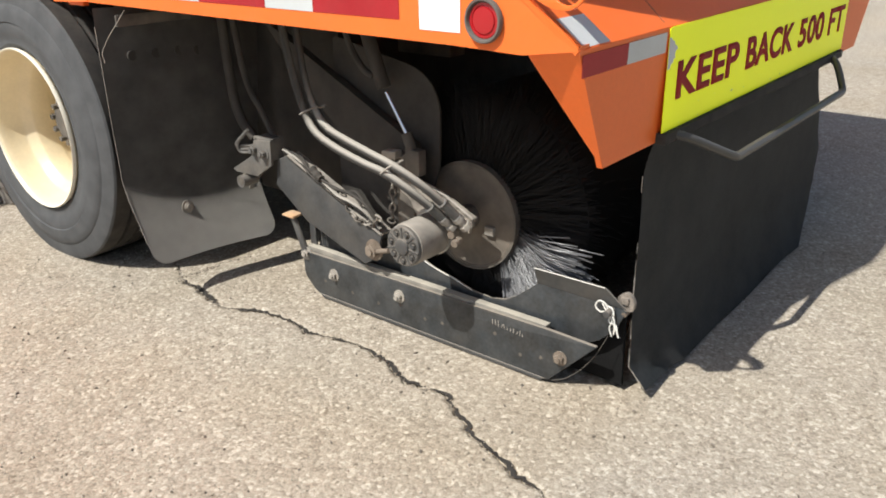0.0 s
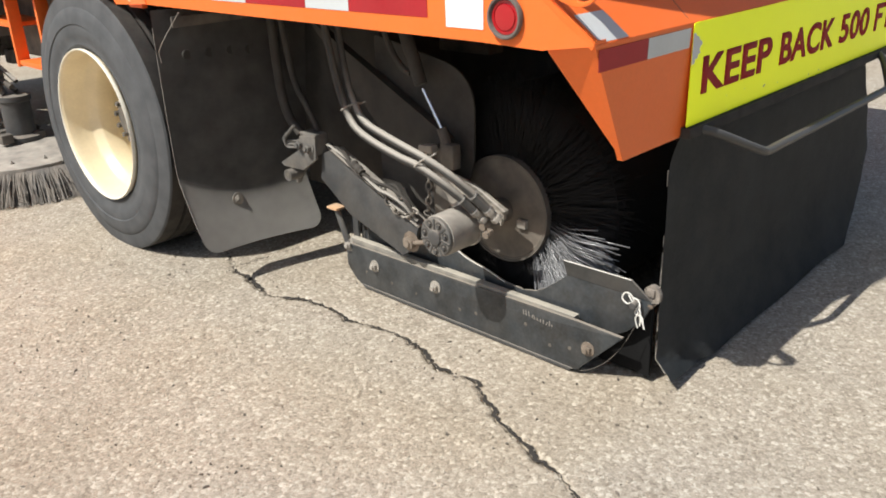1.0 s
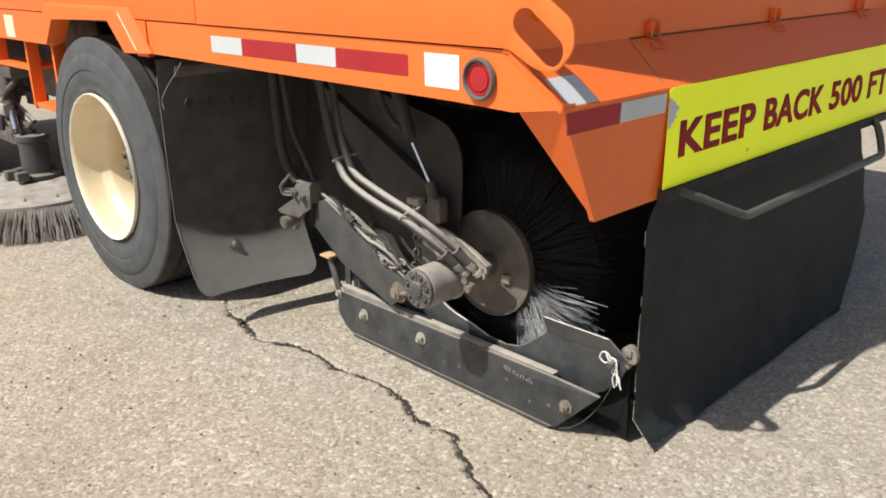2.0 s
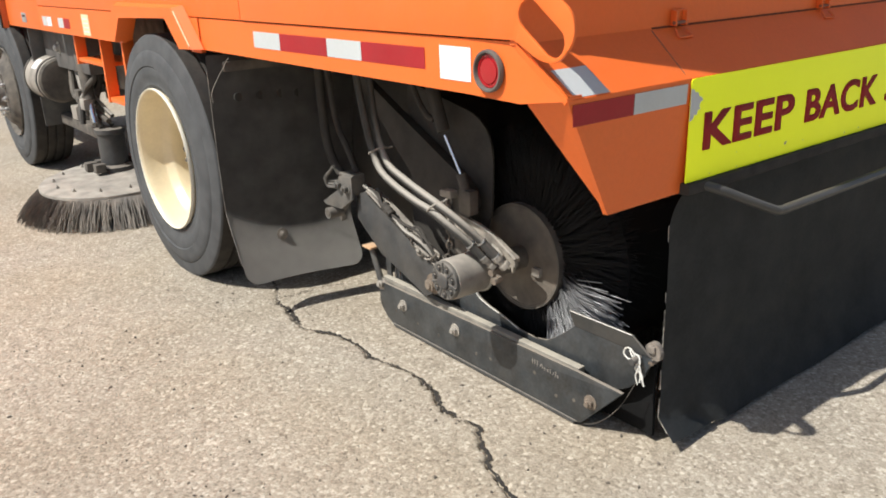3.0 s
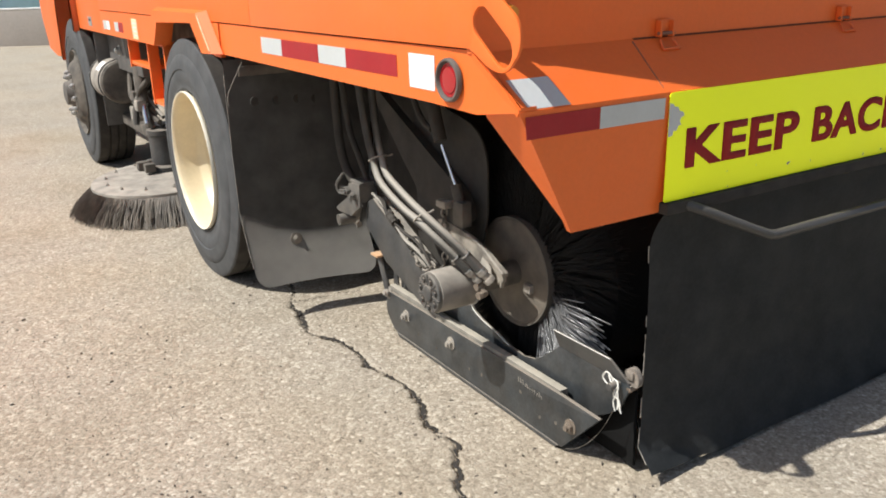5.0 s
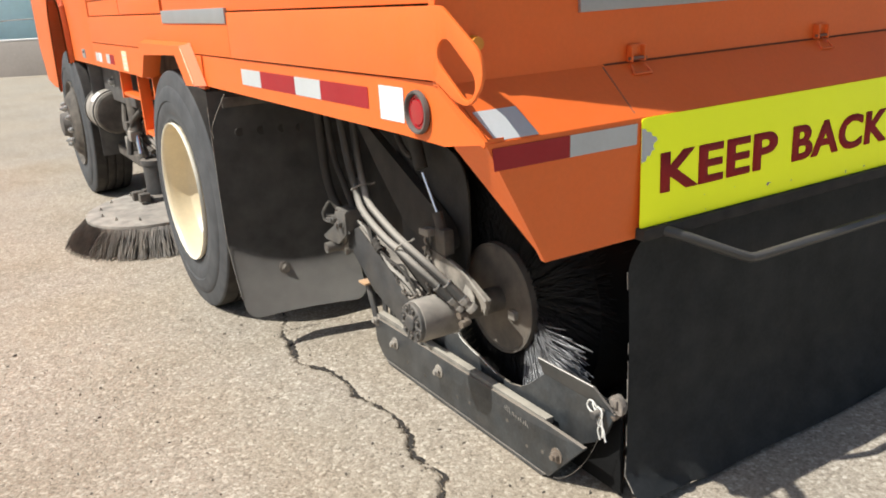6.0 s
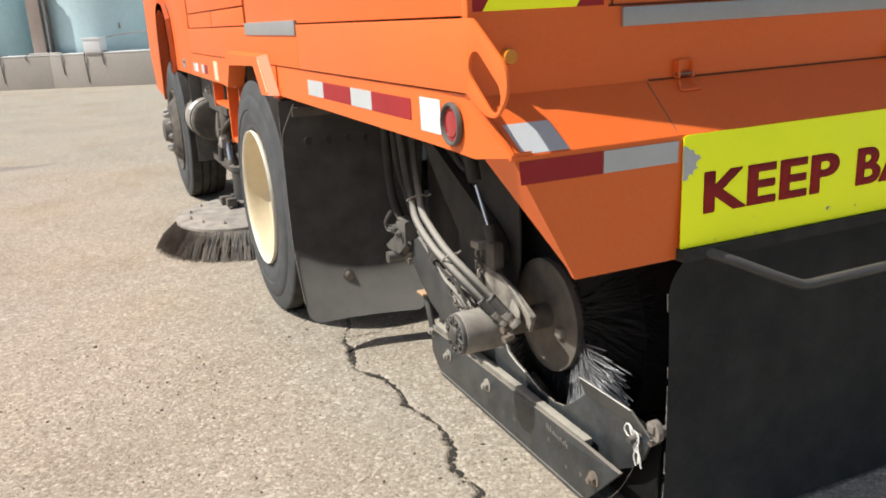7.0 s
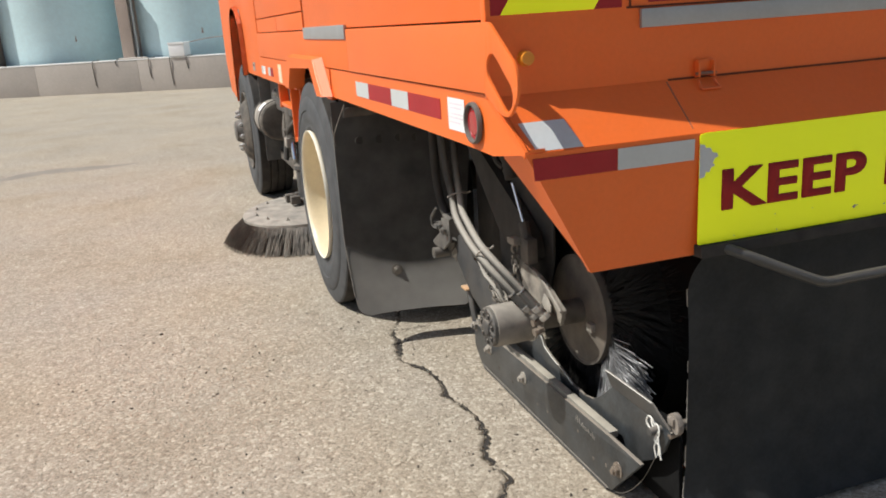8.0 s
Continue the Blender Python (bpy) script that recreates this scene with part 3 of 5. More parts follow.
for flip in (False, True):
    place = (lambda u, v, w: (2.405 + 0.006 - w, u, v)) if flip else (lambda u, v, w: (-0.006 + w, u, v))
    part("lifting_eye_plate", plate(eye_outline, 0.0075, place, 0.002, [slot]), ORANGE, truck)
    place = (lambda u, v, w: (2.405 + 0.005 - w, u, v)) if flip else (lambda u, v, w: (-0.005 + w, u, v))
    part("side_panel", plate([(1.444, 1.112), (4.12, 1.112), (4.12, 1.257), (1.444, 1.257)], 0.02, place, 0.003), ORANGE, truck)
    part("side_panel", plate([(1.803, 0.985), (1.89, 0.985), (1.99, 1.10), (2.58, 1.088), (2.69, 0.975), (4.12, 0.975), (4.12, 1.108), (1.803, 1.108)], 0.02, place, 0.003), ORANGE, truck)
    place = (lambda u, v, w: (2.405 - 0.001 - w, u, v)) if flip else (lambda u, v, w: (0.001 + w, u, v))
    part("hopper_side", plate([(0.13, 1.261), (2.30, 1.261), (2.30, 2.55), (0.13, 2.55)], 0.03, place, 0.004), ORANGE, truck)
    part("access_door", plate([(2.345, 1.262), (3.2, 1.262), (3.2, 1.34), (2.345, 1.34)], 0.03, place, 0.004), ORANGE, truck)
    part("access_door", plate([(2.345, 1.346), (4.09, 1.346), (4.09, 2.3), (2.345, 2.3)], 0.03, place, 0.004), ORANGE, truck)
    part("access_door", plate([(3.206, 1.262), (4.09, 1.262), (4.09, 1.34), (3.206, 1.34)], 0.03, place, 0.004), ORANGE, truck)
    part("cab_panel", plate([(4.14, 0.972), (4.985, 0.972), (4.985, 2.5), (4.14, 2.5)], 0.03, place, 0.006), ORANGE, truck)
    place = (lambda u, v, w: (2.405 + 0.0 - w, u, v)) if flip else (lambda u, v, w: (-0.010 + w, u, v))
    part("grey_strip", plate([(1.445, 1.222), (2.29, 1.222), (2.29, 1.272), (1.445, 1.272)], 0.012, place, 0.002), GREY_STRIP, truck, "grey aluminium strip")

# hopper core, floor and roof
part("hopper_core", box((0.032, 0.16, 1.115), (2.373, 4.12, 2.5), 0.01), DUST_DARK, truck)
part("hopper_rear", plate([(0.0, 1.102), (2.405, 1.102), (2.405, 2.55), (0.0, 2.55)], 0.025, on_y(0.131), 0.004), ORANGE, truck)
part("hopper_roof", box((0.0, 0.13, 2.552), (2.405, 4.1, 2.60), 0.01), ORANGE, truck)
part("underside", box((0.05, 0.135, 1.085), (2.355, 4.9, 1.10), 0.0), DUST_DARK, truck)

# rear corner: sloping deck, rear face, side gussets
apexL, apexR = Vector((0.025, 0.012, 0.996)), Vector((2.380, 0.012, 0.996))
tipL, tipR = Vector((0.175, 0.024, 0.719)), Vector((2.230, 0.024, 0.719))
deck = bmesh.new()
th = Vector((0, 0.006, -0.010))
q = [Vector((0.0, 0.132, 1.104)), Vector((2.405, 0.132, 1.104)), apexR, apexL]
vs = [deck.verts.new(p) for p in q] + [deck.verts.new(p + th) for p in q]
for f in ((0, 1, 2, 3), (7, 6, 5, 4), (0, 4, 5, 1), (1, 5, 6, 2), (2, 6, 7, 3), (3, 7, 4, 0)):
    deck.faces.new([vs[k] for k in f])
part("sloping_deck", bevelled(deck, 0.002), ORANGE, truck)


def slab(points, inward, bevel=0.002):
    bm = bmesh.new()
    a = [bm.verts.new(p) for p in points]
    c = [bm.verts.new(Vector(p) + Vector(inward)) for p in points]
    bm.faces.new(a)
    bm.faces.new(c[::-1])
    for k in range(len(a)):
        bm.faces.new((a[k], c[k], c[(k + 1) % len(a)], a[(k + 1) % len(a)]))
    return bevelled(bm, bevel)


part("rear_bumper", slab([apexL + Vector((0, -0.001, -0.001)), apexR + Vector((0, -0.001, -0.001)), tipR, tipL], (0, 0.014, 0)), ORANGE, truck)
part("corner_gusset", slab([(0.026, 0.014, 0.994), tipL + Vector((0.001, 0.001, 0)), (0.027, 0.127, 0.974), (0.026, 0.1275, 0.99)], (0.012, 0.004, 0)), ORANGE, truck)
part("corner_gusset", slab([(2.379, 0.014, 0.994), tipR + Vector((-0.001, 0.001, 0)), (2.378, 0.127, 0.974), (2.379, 0.1275, 0.99)], (-0.012, 0.004, 0)), ORANGE, truck)

# reflective tape and sticker on the left side
y = 0.451
for k, n in enumerate((0.279, 0.178, 0.279, 0.180)):
    part("tape", plate(rounded([(y + 0.001, 1.030), (y + n - 0.001, 1.030), (y + n - 0.001, 1.080), (y + 0.001, 1.080)], [0.002] * 4, 2), 0.0008, on_x(-0.0014), 0),
         TAPE_RED if k % 2 == 0 else TAPE_WHITE, truck, "red reflective tape" if k % 2 == 0 else "white reflective tape", smooth=0)
    y += n
sticker = part("sticker", plate([(0.282, 1.013), (0.393, 1.013), (0.394, 1.089), (0.281, 1.089)], 0.0008, on_x(-0.0014), 0), PAPER, truck, "white paper sticker", smooth=0)
for k, (z, a, c) in enumerate(((1.074, 0.292, 0.384), (1.064, 0.30, 0.376), (1.050, 0.292, 0.37), (1.041, 0.292, 0.384), (1.030, 0.31, 0.384))):
    part("print_line", plate([(a, z), (c, z), (c, z + 0.004), (a, z + 0.004)], 0.0003, on_x(-0.0018), 0), INK, sticker, smooth=0)
for y0, y1, mat in ((3.96, 4.05, TAPE_WHITE), (3.86, 3.95, PAPER), (3.62, 3.72, TAPE_WHITE), (3.50, 3.61, TAPE_RED)):
    part("tape", plate([(y0, 1.005), (y1, 1.005), (y1, 1.055), (y0, 1.055)], 0.0008, on_x(-0.0062), 0), mat, truck, smooth=0)
sticker = part("sticker", plate([(3.15, 0.985), (3.27, 0.985), (3.27, 1.085), (3.15, 1.085)], 0.0008, on_x(-0.0062), 0), CREAM_PAPER, truck, "cream paper sticker", smooth=0)
cab_plate = part("data_plate", plate([(4.47, 1.005), (4.58, 1.005), (4.58, 1.062), (4.47, 1.062)], 0.003, on_x(-0.002), 0.001), GREY_STRIP, truck, "small grey data plate")
part("print_line", plate([(4.49, 1.036), (4.56, 1.036), (4.56, 1.050), (4.49, 1.050)], 0.0008, on_x(-0.0027), 0), INTERIOR, cab_plate, smooth=0)
for z in (1.00, 1.02, 1.04, 1.06):
    part("print_line", plate([(3.165, z), (3.255, z), (3.255, z + 0.006), (3.165, z + 0.006)], 0.0003, on_x(-0.0068), 0), INK, sticker, smooth=0)

# tail light
lamp_at = (-0.001, 0.2185, 1.043)
light = part("tail_light", lathe([(-0.001, 0.0465), (-0.008, 0.0460), (-0.0115, 0.0440), (-0.0115, 0.0400), (-0.007, 0.0380), (-0.001, 0.0370), (0.004, 0.030)], (0, *lamp_at[1:]), 48), GROMMET, truck, "round red tail light in a grey rubber grommet")
part("lens", lathe([(-0.0005, 0.0366), (-0.004, 0.0360), (-0.0045, 0.0310), (-0.002, 0.0295), (-0.0025, 0.0280), (-0.0055, 0.0265), (-0.0065, 0.014), (-0.0068, 0.002)], (0, *lamp_at[1:]), 40), RED_LENS, light, "red plastic lens")

# tape on the deck and rear face
slope = lambda x, y: Vector((x, y, 0.996 + (y - 0.012) / 0.12 * 0.108 + 0.0012))
for sgn in (1, -1):
    mx = (lambda x: x) if sgn > 0 else (lambda x: 2.405 - x)
    part("tape", slab([slope(mx(0.038), 0.072), slope(mx(0.143), 0.072), slope(mx(0.158), 0.014), slope(mx(0.052), 0.014)], (0, 0.0003, -0.0008), 0), TAPE_WHITE, truck, "white reflective tape", smooth=0)
    part("tape", slab([(mx(0.040), 0.0095, 0.985), (mx(0.234), 0.0095, 0.985), (mx(0.234), 0.0115, 0.939), (mx(0.044), 0.0115, 0.939)], (0, 0.0012, 0), 0), TAPE_RED, truck, "red reflective tape", smooth=0)
    part("tape", slab([(mx(0.236), 0.0095, 0.985), (mx(0.424), 0.0095, 0.985), (mx(0.424), 0.0115, 0.939), (mx(0.236), 0.0115, 0.939)], (0, 0.0012, 0), 0), TAPE_WHITE, truck, "white reflective tape", smooth=0)

# warning sign
sign_pts = rounded([(0.434, 0.745), (1.972, 0.745), (1.972, 0.994), (0.450, 0.995), (0.436, 0.992)], [0.006, 0.006, 0.006, 0.004, 0.004], 3)
sign = part("warning_sign", plate(sign_pts, 0.0016, on_y(0.0085), 0.0003), YELLOW, truck, "fluorescent yellow warning sign with maroon capitals")
part("torn_patch", plate([(0.4355, 0.972), (0.447, 0.970), (0.452, 0.963), (0.463, 0.962), (0.468, 0.952), (0.479, 0.949), (0.484, 0.941), (0.474, 0.937), (0.470, 0.928), (0.476, 0.921), (0.466, 0.919), (0.461, 0.908), (0.452, 0.910), (0.449, 0.899), (0.4355, 0.896)], 0.0006, on_y(0.0077), 0), TAPE_WHITE, sign, "torn pale patch", smooth=0)
rnd = random.Random(8)
for k in range(9):
    x, z, r = rnd.uniform(0.45, 1.3), rnd.uniform(0.75, 0.79), rnd.uniform(0.002, 0.006)
    part("scuff", plate([(x + r * rnd.uniform(0.5, 1.3) * math.cos(t), z + r * rnd.uniform(0.5, 1.3) * math.sin(t)) for t in (0, 1, 2, 3, 4, 5)], 0.0003, on_y(0.0081), 0), DUSTY, sign, smooth=0)


def lettering(text, x0, x1, z0, z1, y, offset, bold):
    cu = bpy.data.curves.new("lettering", "FONT")
    cu.body, cu.size, cu.offset, cu.extrude, cu.space_character = text, 1.0, offset, 0.0, 1.06
    ob = bpy.data.objects.new("tmp", cu)
    scene.collection.objects.link(ob)
    me = bpy.data.meshes.new_from_object(ob.evaluated_get(bpy.context.evaluated_depsgraph_get()))
    bpy.data.objects.remove(ob)
    co = np.empty(len(me.vertices) * 3)
    me.vertices.foreach_get("co", co)
    co = co.reshape(-1, 3)
    lo, hi = co.min(0), co.max(0)
    u, v = (co[:, 0] - lo[0]) / (hi[0] - lo[0]), (co[:, 1] - lo[1]) / (hi[1] - lo[1])
    out = np.stack([x0 + u * (x1 - x0), np.full(len(u), y), z0 + v * (z1 - z0)], 1)
    me.vertices.foreach_set("co", out.ravel())
    bm = bmesh.new()
    for k, (dx, dz) in enumerate(((0, 0), (bold, 0), (-bold, 0), (bold * 0.6, bold * 0.4), (-bold * 0.6, bold * 0.4), (bold * 0.6, -bold * 0.4), (-bold * 0.6, -bold * 0.4))):
        count = len(bm.verts)
        bm.from_mesh(me)
        bm.verts.ensure_lookup_table()
        for v in bm.verts[count:]:
            v.co += Vector((dx, -0.00003 * k, dz))
    bmesh.ops.recalc_face_normals(bm, faces=bm.faces)
    ext = bmesh.ops.extrude_face_region(bm, geom=list(bm.faces))
    for v in [g for g in ext["geom"] if isinstance(g, bmesh.types.BMVert)]:
        v.co.y -= 0.0008
    return bm


for word, x0, x1 in (("KEEP", 0.498, 0.897), ("BACK", 0.962, 1.366), ("500", 1.424, 1.690), ("FT", 1.755, 1.938)):
    part("lettering", lettering(word, x0, x1, 0.818, 0.908, 0.0084, 0.018, 0.0040), MAROON, sign, "maroon letters " + word, smooth=0)

# hopper rear door details
part("door_seam", box((0.436, 0.1285, 1.1015), (2.0, 0.1315, 1.1055), 0), SEAM, truck, smooth=0)
part("door_seam", slab([slope(0.428, 0.126), slope(0.4315, 0.126), slope(0.4285, 0.022), slope(0.4265, 0.022)], (0, 0.0003, -0.0005), 0), BROWNED, truck, smooth=0)
for x in (0.527, 1.205, 1.88):
    hinge = part("hinge", box((x - 0.020, 0.124, 1.112), (x + 0.020, 0.1305, 1.143), 0.002), ORANGE, truck)
    for side in (-1, 1):
        part("ear", box((x + side * 0.020 - 0.003, 0.112, 1.104), (x + side * 0.020 + 0.003, 0.130, 1.140), 0.0015), ORANGE, hinge)
        part("loop_leg", tube([slope(x + side * 0.020, 0.118) + Vector((0, -0.004, 0.005)), slope(x + side * 0.026, 0.100) + Vector((0, -0.002, 0.003))], 0.003, 8, 3), ORANGE_EDGE, hinge)
    part("loop_bar", rod(slope(x - 0.026, 0.100) + Vector((0, -0.002, 0.003)), slope(x + 0.026, 0.100) + Vector((0, -0.002, 0.003)), 0.003, 8), ORANGE_EDGE, hinge)
    part("pin", rod((x - 0.026, 0.117, 1.112), (x + 0.026, 0.117, 1.112), 0.004, 10), BROWNED, hinge)
part("grey_strip", plate([(0.362, 1.222), (2.03, 1.222), (2.03, 1.262), (0.362, 1.262)], 0.010, on_y(0.121), 0.002), GREY_STRIP, truck, "grey aluminium strip")
part("door_seam", box((0.330, 0.1285, 1.2645), (2.06, 0.1315, 1.2685), 0), SEAM, truck, smooth=0)
for sgn in (1, -1):
    mx = (lambda x: x) if sgn > 0 else (lambda x: 2.405 - x)
    for quad, mat in (([(0.012, 1.268), (0.034, 1.268), (0.075, 1.33), (0.012, 1.33)], TAPE_RED), ([(0.034, 1.268), (0.250, 1.268), (0.291, 1.33), (0.075, 1.33)], YELLOW), ([(0.250, 1.268), (0.318, 1.268), (0.318, 1.33), (0.291, 1.33)], TAPE_RED)):
        part("chevron", plate([(mx(a), c) for a, c in quad], 0.0012, on_y(0.1294), 0), mat, truck, smooth=0)
part("door_seam", box((0.3365, 0.1285, 1.266), (0.3405, 0.1312, 2.40), 0), SEAM, truck, smooth=0)
x, mats = 0.512, (YELLOW, TAPE_RED)
part("chevron", plate([(0.384, 1.275), (x, 1.275), (x + 0.043, 1.340), (0.384, 1.340)], 0.0012, on_y(0.1294), 0), TAPE_RED, truck, smooth=0)
for step in range(6):
    part("chevron", plate([(x, 1.275), (x + 0.23, 1.275), (x + 0.273, 1.340), (x + 0.043, 1.340)], 0.0012, on_y(0.1294), 0), mats[step % 2], truck, smooth=0)
    x += 0.23
part("marker_lamp", lathe([(-0.02, 0.014), (-0.012, 0.016), (0.0, 0.017)], (0.085, 0.131, 1.178), 24, "y"), AMBER, truck, "small amber marker lamp")

# wheel arch flares
for flip in (False, True):
    s = (lambda x: 2.405 - x) if flip else (lambda x: x)
    outer = [(1.772, 1.000), (1.918, 1.152), (2.66, 1.152), (2.82, 0.985)]
    face = [(1.800, 1.002), (1.935, 1.142), (2.62, 1.140), (2.76, 0.990)]
    inner = [(1.904, 0.998), (2.020, 1.106), (2.56, 1.090), (2.66, 0.985)]
    bm = bmesh.new()
    rows = [[bm.verts.new((s(x), y, z)) for y, z in line] for x, line in ((-0.0065, outer), (-0.047, face), (-0.047, inner), (0.03, inner), (0.03, face))]
    for a, c in zip(rows, rows[1:] + rows[:1]):
        for k in range(3):
            bm.faces.new((a[k], a[k + 1], c[k + 1], c[k]))
    for k in (0, 3):
        bm.faces.new([row[k] for row in rows])
    flare = part("wheel_arch", bevelled(bm, 0.007, 3), ORANGE, truck)
    # pale tube: scuffed edge and its highlight painted in one
    part("worn_lit_edge", tube([(s(-0.0448), 1.806, 1.010), (s(-0.0452), 1.865, 1.071), (s(-0.0446), 1.924, 1.132)], 0.0026, 8, 4), SCUFF_LIT, flare, "scuffed paint edge with a painted highlight")


part("wheel_housing", box((0.30, 1.86, 0.90), (0.31, 2.76, 1.085), 0.002), BROWNED, truck)


# wheels
def wheel(name, y, x_out, flip, deep, r=0.515, hz=0.515):
    """A truck wheel: outer face at x_out, turned for the right side; deep: rear rim with its disc set far in."""
    s = (lambda x: 2.405 - x) if flip else (lambda x: x)
    at = (0, y, hz)
    P = lambda prof: [(s(x_out + a), q) for a, q in prof]
    w = 0.285
    outer = [(0.012, 0.302), (0.004, 0.318), (0.006, 0.335), (0.000, 0.350), (-0.004, 0.385), (-0.002, 0.392), (-0.006, 0.396), (-0.003, 0.425), (0.003, 0.452),
             (0.008, 0.458), (0.009, 0.464), (0.014, r - 0.020), (0.020, r - 0.006), (0.027, r - 0.001)]
    tread = [(0.027, r - 0.001), (0.05, r), (0.085, r), (0.088, r - 0.014), (0.098, r - 0.014), (0.101, r), (0.140, r), (0.143, r - 0.014), (0.153, r - 0.014), (0.156, r),
             (0.195, r), (0.198, r - 0.014), (0.208, r - 0.014), (0.211, r), (0.245, r - 0.001), (0.262, r - 0.006)]
    inner = [(0.262, r - 0.006), (0.270, r - 0.020), (w - 0.005, 0.45), (w, 0.39), (w - 0.01, 0.31), (w - 0.02, 0.295)]
    hub_x = 0.26 if deep else -0.02
    hub = part(name, lathe(P([(hub_x + 0.02, 0.11), (hub_x - 0.02, 0.108), (hub_x - 0.045, 0.104), (hub_x - 0.10, 0.100), (hub_x - 0.118, 0.094), (hub_x - 0.120, 0.060), (hub_x - 0.135, 0.055), (hub_x - 0.137, 0.004)] if deep else
                              [(0.06, 0.16), (0.02, 0.12), (-0.04, 0.10), (-0.06, 0.088), (-0.092, 0.078), (-0.100, 0.05), (-0.101, 0.004)]), at, 40), DUST_DARK if deep else GROMMET, truck)
    tyre = part("tyre", lathe(P(outer), at, 96, caps=False, bm=lathe(P(inner), at, 96, caps=False)), RUBBER, hub, "dusty black truck tyre")
    # tread coloured darker to imitate shade between tyre and flap
    part("tread", lathe(P(tread), at, 96, caps=False), SHADED_RUBBER, tyre, "worn tread coloured darker as shade")
    if deep:
        rim = [(0.010, 0.2995), (-0.001, 0.303), (-0.006, 0.300), (-0.003, 0.2945), (0.006, 0.2905), (0.03, 0.287), (0.085, 0.284), (0.098, 0.279), (0.122, 0.256), (0.132, 0.252), (0.195, 0.251), (0.205, 0.254), (0.220, 0.263), (0.248, 0.262), (0.260, 0.245),
               (0.272, 0.225), (0.275, 0.20), (0.268, 0.165), (0.262, 0.14), (0.262, 0.105)]
        disc_x, stud_r = 0.260, 0.143
    else:
        rim = [(0.010, 0.2995), (-0.001, 0.303), (-0.006, 0.300), (0.004, 0.288), (0.02, 0.275), (0.015, 0.245), (-0.02, 0.215), (-0.042, 0.185), (-0.045, 0.145), (-0.045, 0.09)]
        disc_x, stud_r = -0.046, 0.143
    rimob = part("rim", lathe(P(rim), at, 96, caps=False), CREAM if deep else DUST_DARK, hub, "cream painted steel rim" if deep else "dusty steel rim", smooth=50)
    if deep:
        part("rim_lip", lathe(P([(0.004, 0.3030), (-0.006, 0.3036), (-0.010, 0.3018), (-0.009, 0.2985), (-0.003, 0.2965), (0.004, 0.2955)]), at, 96, closed=True), RIM_LIP, rimob, "worn bright rim lip", smooth=50)
    for k in range(10):
        t = 2 * math.pi * (k + 0.3) / 10
        c = Vector((0, y + stud_r * math.cos(t), hz + stud_r * math.sin(t)))
        a, e = s(x_out + disc_x), s(x_out + disc_x - 0.034)
        m = s(x_out + disc_x - 0.022)
        bm = rod((a, c.y, c.z), (m, c.y, c.z), 0.019, 6, bevel=0.002)
        if deep:
            b0 = Vector((s(x_out + hub_x - 0.119), y + 0.078 * math.cos(t), hz + 0.078 * math.sin(t)))
            b1 = Vector((s(x_out + hub_x - 0.140), b0.y, b0.z))
            part("hub_bolt", rod(b0, b1, 0.011, 6), DUST_DARK, hub)
        part("wheel_nut", rod((m, c.y, c.z), (e, c.y, c.z), 0.010, 10, bm), DUST_DARK if deep else ZINC, hub)
    return hub


for flip in (False, True):
    wheel("rear_wheel", 2.318, -0.023, flip, True, 0.523, 0.508)
    wheel("inner_rear_wheel", 2.318, 0.31, flip, True, 0.523, 0.508)
    wheel("front_wheel", 5.24, -0.035, flip, False)
part("rear_axle", rod((0.3, 2.318, 0.508), (2.1, 2.318, 0.508), 0.075, 16, lathe([(-0.2, 0.1), (-0.12, 0.19), (0.12, 0.19), (0.2, 0.1)], (1.2, 2.318, 0.508), 24)), DUST_DARK, truck)
part("front_axle", rod((0.3, 5.22, 0.5), (2.1, 5.22, 0.5), 0.06, 12), DUST_DARK, truck)
for x in (0.78, 1.60):
    part("frame_rail", box((x - 0.04, 0.9, 0.80), (x + 0.04, 6.6, 1.02), 0.006), DUST_DARK, truck)

# mud flap behind the rear wheels
def mud_flap(s):
    """A hanging sheet with rounded lower corners, its lower third kicked back."""
    nu, nv = 48, 96
    bm = bmesh.new()
    rows = []
    for k in range(nv + 1):
        q = k / nv
        for_z = 0.985 - 0.851 * (1 - (1 - q) ** 1.35)
        near = max(0.0, 0.186 - for_z)
        left = -0.032 + 0.016 * max(0.0, 0.6 - for_z) + (0.052 - math.sqrt(max(0.0, 0.052 ** 2 - near ** 2)))
        right = 0.445 + 0.1 * max(0.0, for_z - 0.35) - (0.052 - math.sqrt(max(0.0, 0.052 ** 2 - near ** 2)))
        row = []
        for i in range(nu + 1):
            x = left + (right - left) * i / nu
            bend = 0.318 + (x - 0.28) ** 2
            sag = max(0.0, bend - for_z)
            y = 1.658 - 0.235 * (x - 0.163) - 0.50 * sag * sag / (sag + 0.035) + 0.003 * math.sin(7 * x + 3 * for_z)
            row.append(bm.verts.new((s(x), y, for_z)))
        rows.append(row)
    for a, c in zip(rows, rows[1:]):
        for i in range(nu):
            bm.faces.new((a[i], a[i + 1], c[i + 1], c[i]))
    bmesh.ops.solidify(bm, geom=list(bm.faces), thickness=0.008)
    return bm


